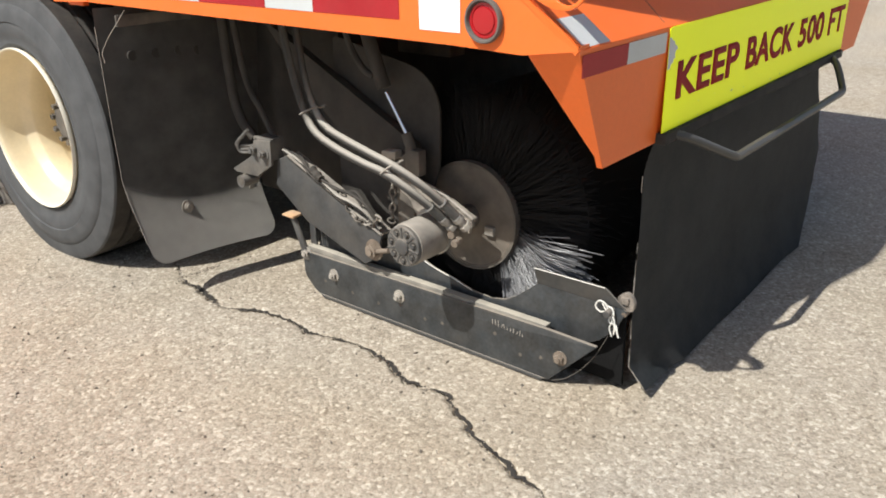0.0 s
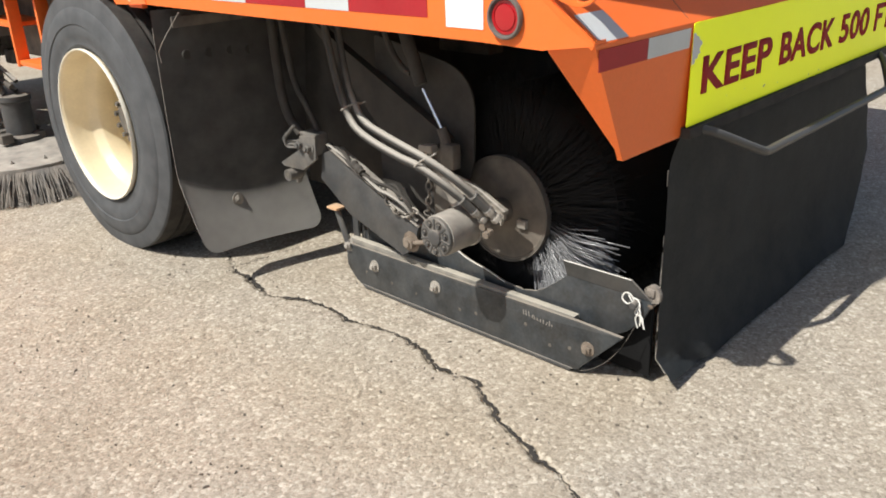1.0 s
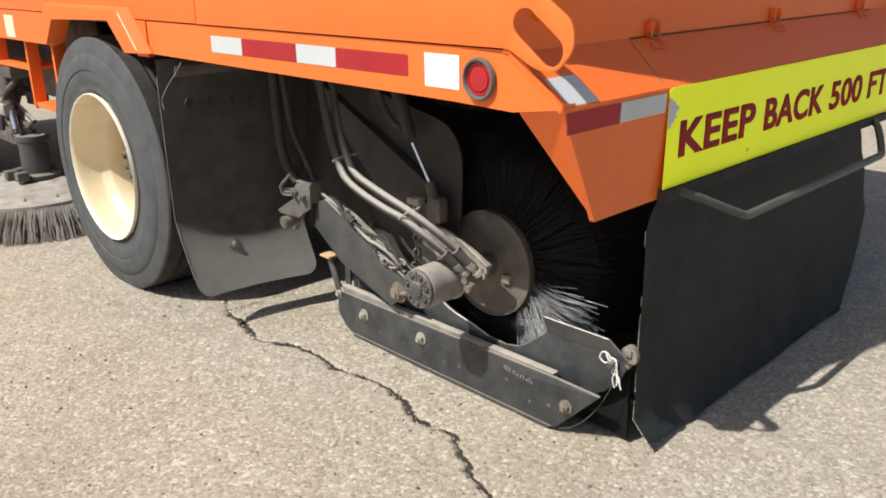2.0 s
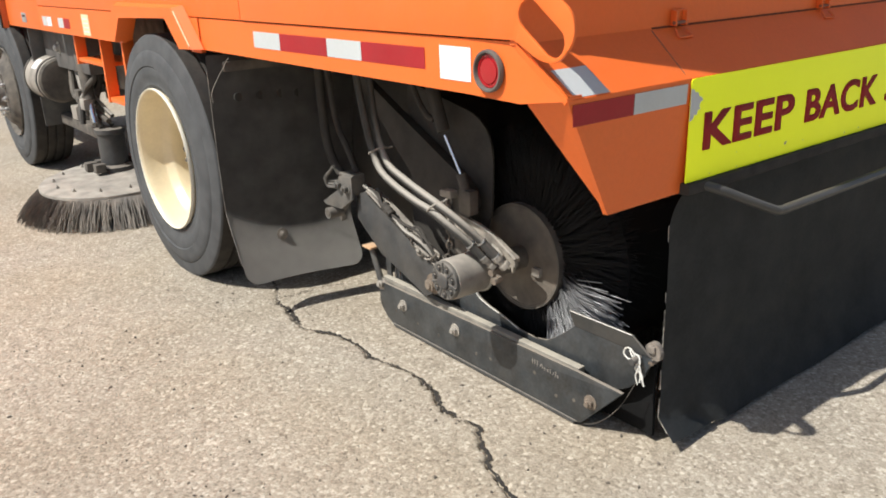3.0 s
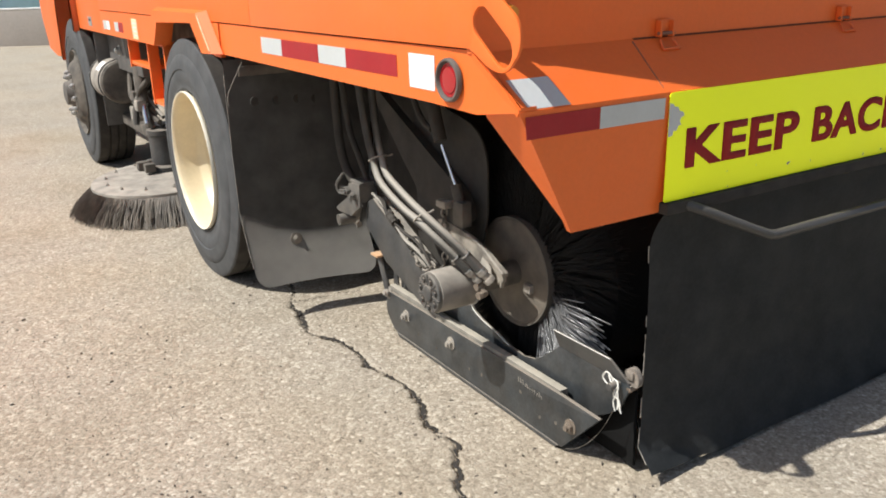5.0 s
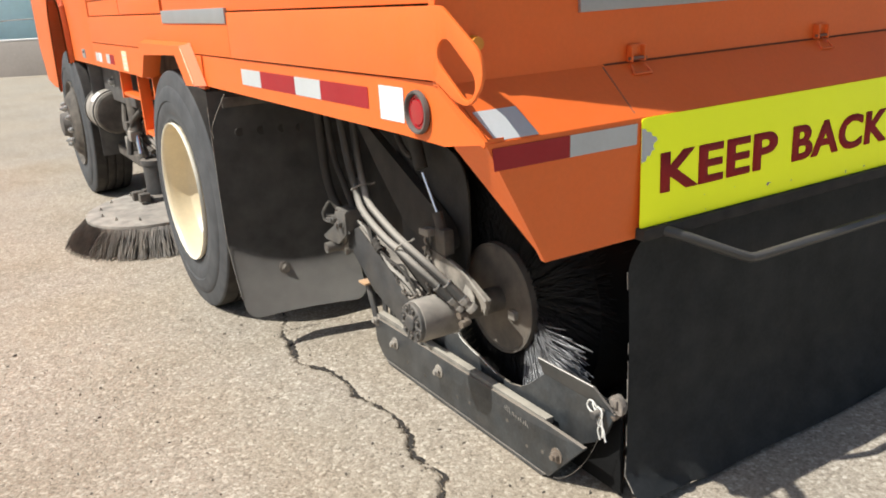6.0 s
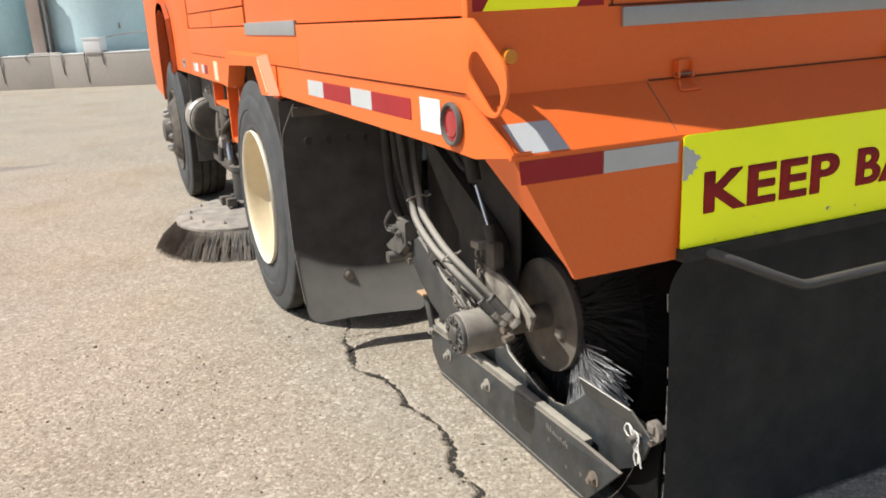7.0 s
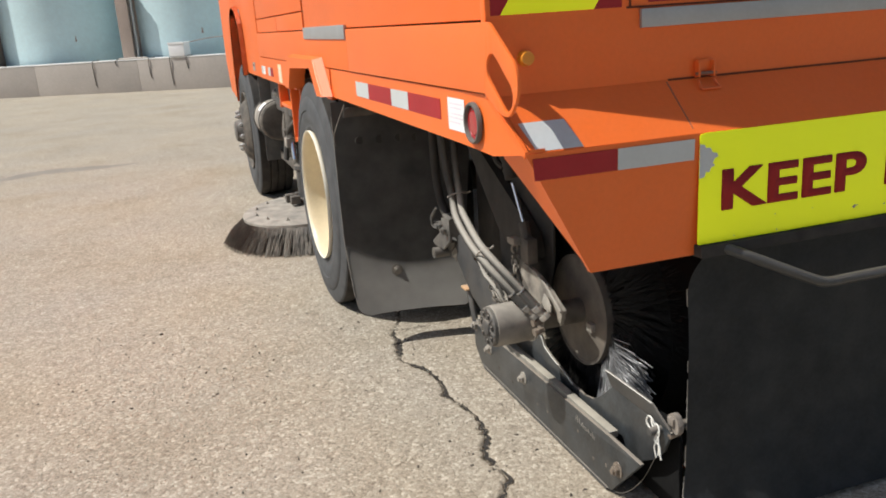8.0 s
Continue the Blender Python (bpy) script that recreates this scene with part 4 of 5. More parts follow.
for flip in (False, True):
    s = (lambda x: 2.405 - x) if flip else (lambda x: x)
    flap = part("mud_flap", mud_flap(s), FLAP, truck, "black rubber mud flap, dusty and painted sunlit at the bottom", smooth=60)
    part("flap_bolt", bolt((s(0.163), 1.644, 0.290), (0, -1, 0.15), 0.014, 0.005), CAKED, flap)
    edge = []
    for k in range(15):
        z = 0.93 - 0.72 * k / 14
        sag = max(0.0, 0.416 - z)
        x = -0.034 + 0.016 * max(0.0, 0.6 - z)
        edge.append((s(x), 1.7035 - 0.50 * sag * sag / (sag + 0.035), z))
    part("worn_lit_edge", tube(edge, 0.0011, 5, 2), DUSTY, flap, "pale worn rubber edge")
    for x, z in ((0.064, 0.831), (0.142, 0.830), (0.217, 0.830), (0.281, 0.826)):
        part("flap_rivet", rod((s(x), 1.662 - 0.235 * (x - 0.163), z), (s(x), 1.6555 - 0.235 * (x - 0.163), z), 0.016, 14), INTERIOR, flap)
    for x, z, r in ((0.405, 0.335, 0.016), (0.412, 0.312, 0.012), (0.392, 0.350, 0.010)):
        y = 1.6585 - 0.235 * (x - 0.163) - (0.5 * max(0.0, 0.318 + (x - 0.28) ** 2 - z) ** 2 / (max(0.0, 0.318 + (x - 0.28) ** 2 - z) + 0.035))
        rim = [(r * (1 + 0.5 * noise.noise((q * 1.9, x * 40, 0))) * math.cos(q), 1.4 * r * (1 + 0.5 * noise.noise((q * 2.3, z * 40, 5))) * math.sin(q)) for q in np.linspace(0, 2 * math.pi, 12, endpoint=False)]
        part("dirt_crust", plate(rim, 0.006, lambda u, v, w: (s(x + u), y - w - 0.235 * u, z + v), 0.002), CAKED, flap, "crust of dried dirt", smooth=0)
    part("flap_bar", box((min(s(0.0), s(0.5)), 1.63, 0.93), (max(s(0.0), s(0.5)), 1.638, 0.965), 0.002), DUST_DARK, flap)
    part("flap_stay", tube([(s(-0.010), 1.560, 0.985), (s(-0.034), 1.672, 0.868), (s(-0.0345), 1.678, 0.82)], 0.0013, 6, 4), DUSTY, flap, "thin pale wire stay")


# ---------------------------------------------------------------- rear broom and its gear
AX, AZ = 0.600, 0.400
GREYSTEEL = material("grey_cast_iron", (0.075, 0.078, 0.078), 0.6, metal=0.2, grain=0.4, dust=0.22, bump=0.2, scale=30)


def bristle_tuft(bm, base, tip, side, r0, r1, mid_bend):
    """One stiff flattened strand bundle from base to tip."""
    mid = base.lerp(tip, 0.55) + mid_bend
    rings = []
    d = (tip - base).normalized()
    other = d.cross(side).normalized()
    for p, r in ((base, r0), (mid, (r0 + r1) / 2), (tip, r1)):
        rings.append([bm.verts.new(p + side * r), bm.verts.new(p + other * r * 0.9 - side * r * 0.5), bm.verts.new(p - other * r * 0.9 - side * r * 0.5)])
    for a, c in zip(rings, rings[1:]):
        for k in range(3):
            bm.faces.new((a[k], a[(k + 1) % 3], c[(k + 1) % 3], c[k]))
    bm.faces.new(rings[-1])


def broom():
    rnd = random.Random(11)
    core = part("broom", lathe([(0.448, 0.166), (0.446, 0.158), (0.453, 0.150), (0.454, 0.122), (0.450, 0.118), (0.450, 0.104), (0.453, 0.100), (0.4535, 0.004)], (0, AX, AZ), 64), DISC, truck, "cylindrical rear broom with black bristles")
    part("end_disc_rim", lathe([(0.444, 0.169), (0.444, 0.164), (0.470, 0.164), (0.470, 0.169)], (0, AX, AZ), 64, closed=True), DUST_DARK, core)
    part("drum", lathe([(0.46, 0.155), (1.945, 0.155)], (0, AX, AZ), 40), DUST_DARK, core)
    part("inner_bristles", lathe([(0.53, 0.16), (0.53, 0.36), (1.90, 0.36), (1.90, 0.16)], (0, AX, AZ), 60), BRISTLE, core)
    bm, loose = bmesh.new(), bmesh.new()
    for row in range(26):
        x = 0.468 + 0.010 * row if row < 9 else 0.56 + (row - 9) * 0.082
        many = 380 if row < 9 else 80
        for k in range(many):
            t = 2 * math.pi * (k + rnd.random()) / many
            clump = 0.035 * math.sin(k * 1.7) + 0.085 * rnd.gauss(0, 1)
            r = 0.392 + rnd.uniform(-0.035, 0.015)
            out = Vector((0, math.cos(t), math.sin(t)))
            lean = Vector((0, math.cos(t + clump), math.sin(t + clump)))
            c = Vector((x + rnd.uniform(-0.006, 0.006), AX, AZ))
            splay = (0.045 - 0.011 * row) * rnd.uniform(0.3, 1.0) if row < 4 and math.cos(t) < 0.1 else 0.0
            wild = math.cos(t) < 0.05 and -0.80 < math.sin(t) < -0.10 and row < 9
            if wild:
                splay = rnd.uniform(0.055, 0.105) + 0.008 * row
                r += rnd.uniform(0.0, 0.075) * max(0.0, -math.cos(t))
            tip = c + lean * r + Vector((rnd.uniform(-0.01, 0.012) - splay, 0, 0))
            tip.z = max(tip.z, 0.003)
            tip.x = max(tip.x, 0.412 if tip.z < 0.335 else 0.392)
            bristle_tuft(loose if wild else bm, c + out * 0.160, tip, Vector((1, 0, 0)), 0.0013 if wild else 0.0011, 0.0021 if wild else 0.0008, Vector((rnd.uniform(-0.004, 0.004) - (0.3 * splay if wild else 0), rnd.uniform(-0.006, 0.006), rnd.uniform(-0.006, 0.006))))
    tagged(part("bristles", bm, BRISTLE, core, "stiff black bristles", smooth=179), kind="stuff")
    # splayed strands get the lighter colour that imitates sun on them
    tagged(part("splayed_bristles", loose, BRISTLE_LIT, core, "splayed bristle ends coloured as sunlit", smooth=179), kind="stuff")
    # pale raised block, stands in for a patch of sunlight on the disc
    for t, rr in ((-0.35, 0.085),):
        c = Vector((0.446, AX - rr * math.cos(t), AZ + rr * math.sin(t)))
        part("lug", box(c - Vector((0.012, 0.016, 0.013)), c + Vector((0.01, 0.016, 0.013)), 0.003), DUSTY, core)
    return core


broom()


def drag_shoe(flip):
    s = (lambda x: 2.405 - x) if flip else (lambda x: x)
    on = lambda x0: (lambda u, v, w: (s(x0 + w), u, v))
    face = rounded([(1.252, 0.158), (1.255, 0.070), (1.195, 0.010), (0.246, 0.010), (0.098, 0.166), (0.250, 0.170)], [0.01, 0.02, 0.03, 0.006, 0.006, 0], 3)
    shoe = part("drag_shoe", plate(face, 0.012, on(0.345), 0.002), SHOE, truck, "worn black steel drag shoe, dusty on top")
    part("angle_bar", plate([(0.262, 0.158), (1.236, 0.158), (1.236, 0.179), (0.262, 0.176)], 0.026, on(0.353), 0.003), ANGLE, shoe)
    part("wear_strip", plate([(0.27, 0.002), (1.16, 0.002), (1.18, 0.014), (0.255, 0.014)], 0.022, on(0.341), 0.003), STEEL, shoe)
    u_cut = [(0.760, 0.262), (0.742, 0.238), (0.70, 0.222), (0.655, 0.212), (0.62, 0.206), (0.55, 0.186), (0.48, 0.182), (0.43, 0.192), (0.395, 0.212), (0.360, 0.240), (0.318, 0.276)]
    inner = [(1.22, 0.05), (1.22, 0.20), (1.10, 0.235), (0.95, 0.265), (0.80, 0.285), *u_cut, (0.300, 0.300), (0.285, 0.290), (0.10, 0.292), (0.043, 0.270), (0.071, 0.206), (0.118, 0.160), (0.30, 0.05)]
    side = part("side_plate", plate(inner, 0.008, on(0.394), 0.0015), SHOE, shoe)
    part("top_flange", slab([(s(0.392), 0.318, 0.278), (s(0.376), 0.322, 0.327), (s(0.376), 0.100, 0.328), (s(0.392), 0.048, 0.276)], (0.006 * (-1 if flip else 1), 0, 0.001), 0.0015), STEEL, shoe)
    # pale tubes paint the bright highlight along the flange and U-cut edges
    part("worn_lit_edge", tube([(s(0.3775), 0.321, 0.3275), (s(0.3775), 0.21, 0.3282), (s(0.3775), 0.101, 0.3285)], 0.0014, 6, 4), WIRE, shoe, "worn steel edge with a painted highlight")
    part("worn_lit_edge", tube([(s(0.3935), y, z + 0.001) for y, z in [(0.80, 0.285), *u_cut[:6]]], 0.0016, 6, 4), WIRE, shoe, "worn steel edge with a painted highlight")
    part("front_strap", plate([(1.215, 0.15), (1.245, 0.15), (1.245, 0.30), (1.215, 0.30)], 0.008, on(0.375), 0.002), STEEL, shoe)
    for y in (1.165, 1.188):
        part("thin_rod", rod((s(0.38), y, 0.16), (s(0.38), y + 0.004, 0.30), 0.0035, 8), STEEL, shoe)
    for y, z in ((1.103, 0.104), (0.805, 0.111), (0.207, 0.095)):
        part("bolt", bolt((s(0.345), y, z), (1 if flip else -1, 0, 0), 0.013, 0.011), RUST if y < 0.3 else DUSTY, shoe)
        part("bolt_lug", plate(rounded([(y - 0.020, z - 0.012), (y + 0.006, z - 0.024), (y + 0.022, z + 0.01), (y - 0.004, z + 0.026)], [0.01] * 4, 3), 0.003, on(0.3425), 0.001), DUSTY, shoe)
    rnd = random.Random(5)
    for y, z in ((1.15, 0.07), (1.02, 0.062), (0.90, 0.058), (0.70, 0.062), (0.63, 0.07), (0.34, 0.06), (0.27, 0.075), (0.43, 0.10)):
        part("small_hole", rod((s(0.3445), y, z), (s(0.346), y, z), 0.006, 8), DUST_DARK, shoe, smooth=0)
    for k in range(11):
        y, z = 0.437 - k * 0.0105, 0.130 - 0.001 * k
        a, c = rnd.uniform(-0.004, 0.004), rnd.uniform(0.008, 0.018)
        part("chalk_stroke", plate([(y, z), (y + 0.0022, z), (y + 0.0022 + a, z + c), (y + a, z + c)], 0.0006, on(0.3443), 0), DUSTY, shoe, smooth=0)
    return shoe


for flip in (False, True):
    drag_shoe(flip)

# retaining clip, pin, lug and loose wire at the shoe's rear end
clip = smooth_line([(0.382, 0.088, 0.262), (0.380, 0.100, 0.284), (0.380, 0.118, 0.286), (0.380, 0.127, 0.268), (0.380, 0.112, 0.256), (0.378, 0.092, 0.262), (0.378, 0.080, 0.246),
                    (0.376, 0.070, 0.250), (0.374, 0.064, 0.232), (0.372, 0.056, 0.214), (0.372, 0.050, 0.200)], 5)
ring = part("retaining_clip", tube(clip, 0.0022, 7, 1), WIRE, truck, "bent pale spring wire clip")
part("clip_leg", tube([(0.384, 0.096, 0.276), (0.384, 0.080, 0.272), (0.380, 0.072, 0.256), (0.380, 0.078, 0.242), (0.376, 0.066, 0.226), (0.374, 0.066, 0.204)], 0.0022, 7, 5), WIRE, ring)
part("clip_leg", tube([(0.381, 0.108, 0.282), (0.377, 0.094, 0.268), (0.378, 0.076, 0.262), (0.374, 0.082, 0.238), (0.373, 0.060, 0.232), (0.373, 0.054, 0.208)], 0.0019, 7, 5), WIRE, ring)
part("clip_leg", tube([(0.379, 0.082, 0.254), (0.372, 0.072, 0.240), (0.371, 0.078, 0.222), (0.371, 0.070, 0.198)], 0.0019, 7, 5), WIRE, ring)
part("pin", rod((0.36, 0.085, 0.262), (0.47, 0.085, 0.262), 0.010, 14, bevel=0.001), STEEL, truck)
part("hinge_lug", plate(rounded([(0.030, 0.268), (0.062, 0.262), (0.078, 0.300), (0.055, 0.318), (0.038, 0.312), (0.026, 0.290)], [0.008] * 6, 3), 0.016, on_x(0.405), 0.003), LUG, truck, "dust covered hinge lug")
part("hinge_lug", box((0.398, 0.042, 0.284), (0.425, 0.066, 0.306), 0.004, m=pose(0, 0, 0, 0, 0, 0)), LUG, truck)
part("hinge_lug", rod((0.394, 0.050, 0.258), (0.425, 0.052, 0.262), 0.008, 8, bevel=0.002), RUST, truck)
part("loose_wire", tube([(0.352, 0.235, 0.010), (0.356, 0.195, 0.030), (0.362, 0.150, 0.072), (0.370, 0.112, 0.128), (0.380, 0.085, 0.190)], 0.0010, 6, 6), DUST_DARK, truck)
# added plate: blocks the sun between shoe and flap, coloured as shade
part("light_blocker", plate([(0.34, 0.02), (0.34, 0.27), (0.10, 0.27), (0.062, 0.23), (0.060, 0.02)], 0.010, on_x(0.432), 0.002), BLOCKER_BLACK, truck, "added black plate that keeps sun off the ground behind the shoe")


def hydraulic_motor():
    at = (0, 0.606, 0.397)
    body = part("hydraulic_motor", lathe([(0.162, 0.0560), (0.164, 0.0605), (0.172, 0.0615), (0.276, 0.0615), (0.279, 0.0600)], at, 48), DUSTY, truck, "dust covered cylindrical hydraulic motor")
    part("end_cover", lathe([(0.163, 0.0585), (0.153, 0.0580), (0.150, 0.0550), (0.150, 0.004)], at, 48), GREYSTEEL, body)
    part("centre_cap", lathe([(0.151, 0.024), (0.144, 0.023), (0.142, 0.019), (0.142, 0.002)], at, 32), STEEL, body)
    for k in range(7):
        t = 2 * math.pi * (k + 0.2) / 7
        y, z = at[1] + 0.0415 * math.cos(t), at[2] + 0.0415 * math.sin(t)
        part("cover_bolt", rod((0.151, y, z), (0.1485, y, z), 0.0112, 18), INTERIOR, body)
        part("cover_bolt", rod((0.1495, y, z), (0.1440, y, z), 0.0068, 6), STEEL, body)
        t += math.pi / 7
        c, sn = math.cos(t), math.sin(t)
        w = 0.0028
        part("cover_rib", plate([(at[1] + 0.022 * c - w * sn, at[2] + 0.022 * sn + w * c), (at[1] + 0.022 * c + w * sn, at[2] + 0.022 * sn - w * c),
                                 (at[1] + 0.057 * c + w * sn, at[2] + 0.057 * sn - w * c), (at[1] + 0.057 * c - w * sn, at[2] + 0.057 * sn + w * c)], 0.004, on_x(0.1475), 0.001), STEEL, body)
    part("clamp_ring", lathe([(0.2795, 0.065), (0.2795, 0.058), (0.286, 0.058), (0.286, 0.065)], at, 48, closed=True), ZINC, body)
    part("flange", plate(rounded([(0.548, 0.362), (0.672, 0.362), (0.672, 0.455), (0.548, 0.455)], [0.03] * 4, 5), 0.016, on_x(0.290), 0.002), DUSTY, body)
    part("shaft", rod((0.30, AX, AZ), (0.455, AX, AZ), 0.038, 20), DUST_DARK, body)
    return body


hydraulic_motor()

# motor carrying arm, torn and dusty
arm_pts = rounded([(0.870, 0.518), (0.830, 0.528), (0.700, 0.514), (0.640, 0.501), (0.600, 0.488), (0.545, 0.461), (0.502, 0.443), (0.508, 0.430), (0.514, 0.434), (0.513, 0.412), (0.519, 0.418), (0.526, 0.391), (0.533, 0.413), (0.540, 0.398),
                   (0.547, 0.420), (0.566, 0.424), (0.610, 0.430), (0.650, 0.400), (0.723, 0.402), (0.742, 0.449), (0.800, 0.484)], [0.01, 0.02, 0.03, 0.03, 0.03, 0.02, 0.006, 0.002, 0, 0.002, 0, 0.002, 0, 0.002, 0.003, 0.01, 0.01, 0.02, 0.02, 0.02, 0.02], 4)
arm = part("motor_arm", plate(arm_pts, 0.012, on_x(0.345), 0.003), CAKED, truck, "dust covered torn steel arm")
lip = [(0.347, 0.700, 0.513), (0.345, 0.640, 0.500), (0.343, 0.600, 0.487), (0.341, 0.545, 0.461), (0.339, 0.505, 0.442)]
part("curled_edge", tube(lip, 0.0045, 8, 5, wobble=0.25), DUSTY, arm, "pale curled torn edge")
part("torn_scrap", plate([(0.600, 0.470), (0.572, 0.462), (0.548, 0.448), (0.541, 0.431), (0.551, 0.436), (0.556, 0.418), (0.568, 0.432), (0.585, 0.428), (0.604, 0.444)], 0.004, lambda u, v, w: (0.322 + w + 0.25 * (v - 0.43), u, v), 0.001), DUSTY, arm, "bent scrap of torn sheet")

# twin hydraulic hoses
low = [(0.212, 1.108, 0.985), (0.208, 1.094, 0.92), (0.210, 1.064, 0.785), (0.215, 1.038, 0.700), (0.204, 0.985, 0.650), (0.190, 0.890, 0.622), (0.172, 0.760, 0.602), (0.165, 0.680, 0.592), (0.180, 0.610, 0.556), (0.215, 0.560, 0.505), (0.246, 0.540, 0.466)]
high = [(0.246, 1.092, 0.985), (0.244, 1.080, 0.92), (0.240, 1.054, 0.790), (0.234, 1.016, 0.712), (0.216, 0.950, 0.668), (0.198, 0.850, 0.648), (0.178, 0.735, 0.632), (0.170, 0.650, 0.616), (0.190, 0.575, 0.575), (0.226, 0.525, 0.520), (0.258, 0.500, 0.474)]
for line in (low, high):
    hose = part("hose", tube(line, 0.0118, 12, 8, wobble=0.015), HOSE, truck, "dust covered hydraulic hose")
    a, c = Vector(line[-2]), Vector(line[-1])
    part("sleeve", tube([a.lerp(c, 0.0), a.lerp(c, 0.6), c], 0.0142, 12, 4), STEEL, hose)
    for q in (0.02, 0.98):
        p, d = a.lerp(c, q), (c - a).normalized()
        part("band", rod(p - d * 0.0018, p + d * 0.0018, 0.0158, 14), ZINC, hose)
    d = (c - a).normalized()
    p = rod(c, c + d * 0.016, 0.0165, 6, bevel=0.001)
    p = rod(c + d * 0.016, c + d * 0.034, 0.012, 12, p)
    part("fitting", rod(c + d * 0.030, c + d * 0.046, 0.0175, 6, p, bevel=0.001), DUSTY, hose)
for x, y, z in ((0.286, 0.525, 0.420), (0.284, 0.512, 0.398)):
    part("port_fitting", rod((x, y, z), (x - 0.030, y - 0.004, z - 0.004), 0.011, 8, rod((x - 0.008, y, z), (x - 0.018, y, z), 0.015, 6)), RUST, truck)
for i in (3, 7):
    a, c = Vector(low[i]), Vector(high[i])
    m, side = (a + c) / 2, (c - a).normalized()
    d = (Vector(low[i + 1]) - Vector(low[i - 1])).normalized()
    o = side.cross(d)
    tie = [m + side * 0.030 * math.cos(t) + o * 0.0155 * math.sin(t) for t in np.linspace(0, 2 * math.pi, 17)]
    part("cable_tie", tube([*tie, m + side * 0.030 + o * 0.02, m + side * 0.046 + o * 0.022], 0.0032, 6, 2), DUSTY, truck)

# lift beam with cables and chain
beam = part("lift_beam", plate([(1.312, 0.485), (1.262, 0.506), (0.848, 0.318), (0.870, 0.235), (0.925, 0.203), (1.187, 0.289), (1.330, 0.392)], 0.012, on_x(0.318), 0.002), STEEL, truck, "black steel lift beam")
part("top_web", slab([(0.318, 1.262, 0.508), (0.318, 0.852, 0.322), (0.372, 0.852, 0.322), (0.372, 1.262, 0.508)], (0, 0.002, -0.008), 0.0015), DUSTY, beam)
part("back_plate", plate([(1.312, 0.485), (1.262, 0.500), (0.868, 0.318), (0.925, 0.213), (1.187, 0.295), (1.330, 0.392)], 0.010, on_x(0.362), 0.002), STEEL, beam)
part("pivot_nut", bolt((0.318, 0.880, 0.262), (-1, 0, 0), 0.021, 0.018), RUST, beam, "rusty yellowed pivot nut")
part("pivot_nut", rod((0.30, 0.80, 0.285), (0.315, 0.90, 0.252), 0.008, 10), RUST, beam)
rnd = random.Random(21)
for k in range(4):
    j = lambda s: rnd.uniform(-s, s)
    pts = [(0.345 + j(0.012), 1.300, 0.512 + j(0.008)), (0.330 + j(0.01), 1.225 + j(0.01), 0.500 + j(0.01)), (0.318 + j(0.012), 1.130 + j(0.01), 0.462 + j(0.014)), (0.312 + j(0.012), 1.040 + j(0.02), 0.436 + j(0.02)),
           (0.310 + j(0.01), 0.960 + j(0.02), 0.424 + j(0.02)), (0.312, 0.895 + j(0.02), 0.395 + j(0.02)), (0.325, 0.862 + j(0.01), 0.345 + j(0.01))]
    part("cable", tube(pts, 0.0045 if k else 0.0075, 7, 6), HOSE if k == 0 else INTERIOR, beam)
part("cable_wrap", tube([(0.322, 1.150, 0.478), (0.318, 1.125, 0.468), (0.314, 1.098, 0.456)], 0.013, 10, 3, wobble=0.2), INTERIOR, beam)
link = [Vector((0.009 * math.cos(t), 0, 0.014 * math.sin(t))) for t in np.linspace(0, 2 * math.pi, 13)]


def chain(pts, n):
    line = smooth_line(pts, 12)
    for k in range(n):
        p = line[int(k * (len(line) - 1) / max(1, n - 1))]
        q = line[min(len(line) - 1, int(k * (len(line) - 1) / max(1, n - 1)) + 2)]
        d = (q - p).normalized() if (q - p).length > 1e-6 else Vector((0, -1, -0.3)).normalized()
        rot = d.to_track_quat("Z", "Y").to_matrix().to_4x4() @ pose(0, 0, 0, 0, 0, 90 * (k % 2) + 20)
        part("chain_link", tube([Matrix.Translation(p) @ rot @ v for v in link], 0.0032, 6, 1), DUST_DARK if k % 3 else DUSTY, truck)


chain([(0.322, 1.010, 0.415), (0.316, 0.975, 0.372), (0.314, 0.930, 0.350), (0.316, 0.885, 0.352), (0.318, 0.855, 0.375)], 10)
chain([(0.330, 0.800, 0.560), (0.330, 0.802, 0.50), (0.332, 0.806, 0.43), (0.334, 0.815, 0.37)], 9)
part("hanger_bracket", plate(rounded([(0.775, 0.575), (0.830, 0.575), (0.830, 0.595), (0.775, 0.600)], [0.004] * 4, 2), 0.03, on_x(0.318), 0.002), DUSTY, truck)
part("hanger_plate", plate([(0.74, 0.33), (0.80, 0.33), (0.80, 0.585), (0.72, 0.585)], 0.01, on_x(0.348), 0.002), DUST_DARK, truck)

# tab and strut in front of the shoe
strut = part("strut", rod((0.349, 1.295, 0.276), (0.348, 1.243, 0.155), 0.0125, 8, bevel=0.001), STEEL, truck)
part("tab", box((0.325, 1.270, 0.278), (0.372, 1.325, 0.286), 0.002), TAB, strut, "faded orange steel tab")
part("nut", bolt((0.348, 1.238, 0.150), (-1, -0.1, 0.1), 0.014, 0.012), DUSTY, strut)

# valve block with fittings beside the mud flap
block = part("valve_block", box((0.295, 1.312, 0.482), (0.350, 1.402, 0.556), 0.004), GREYSTEEL, truck, "dusty hydraulic valve block")
part("bracket", plate([(1.306, 0.552), (1.392, 0.545), (1.410, 0.487), (1.520, 0.424), (1.500, 0.414), (1.390, 0.418), (1.309, 0.470)], 0.010, on_x(0.287), 0.002), GREYSTEEL, block)
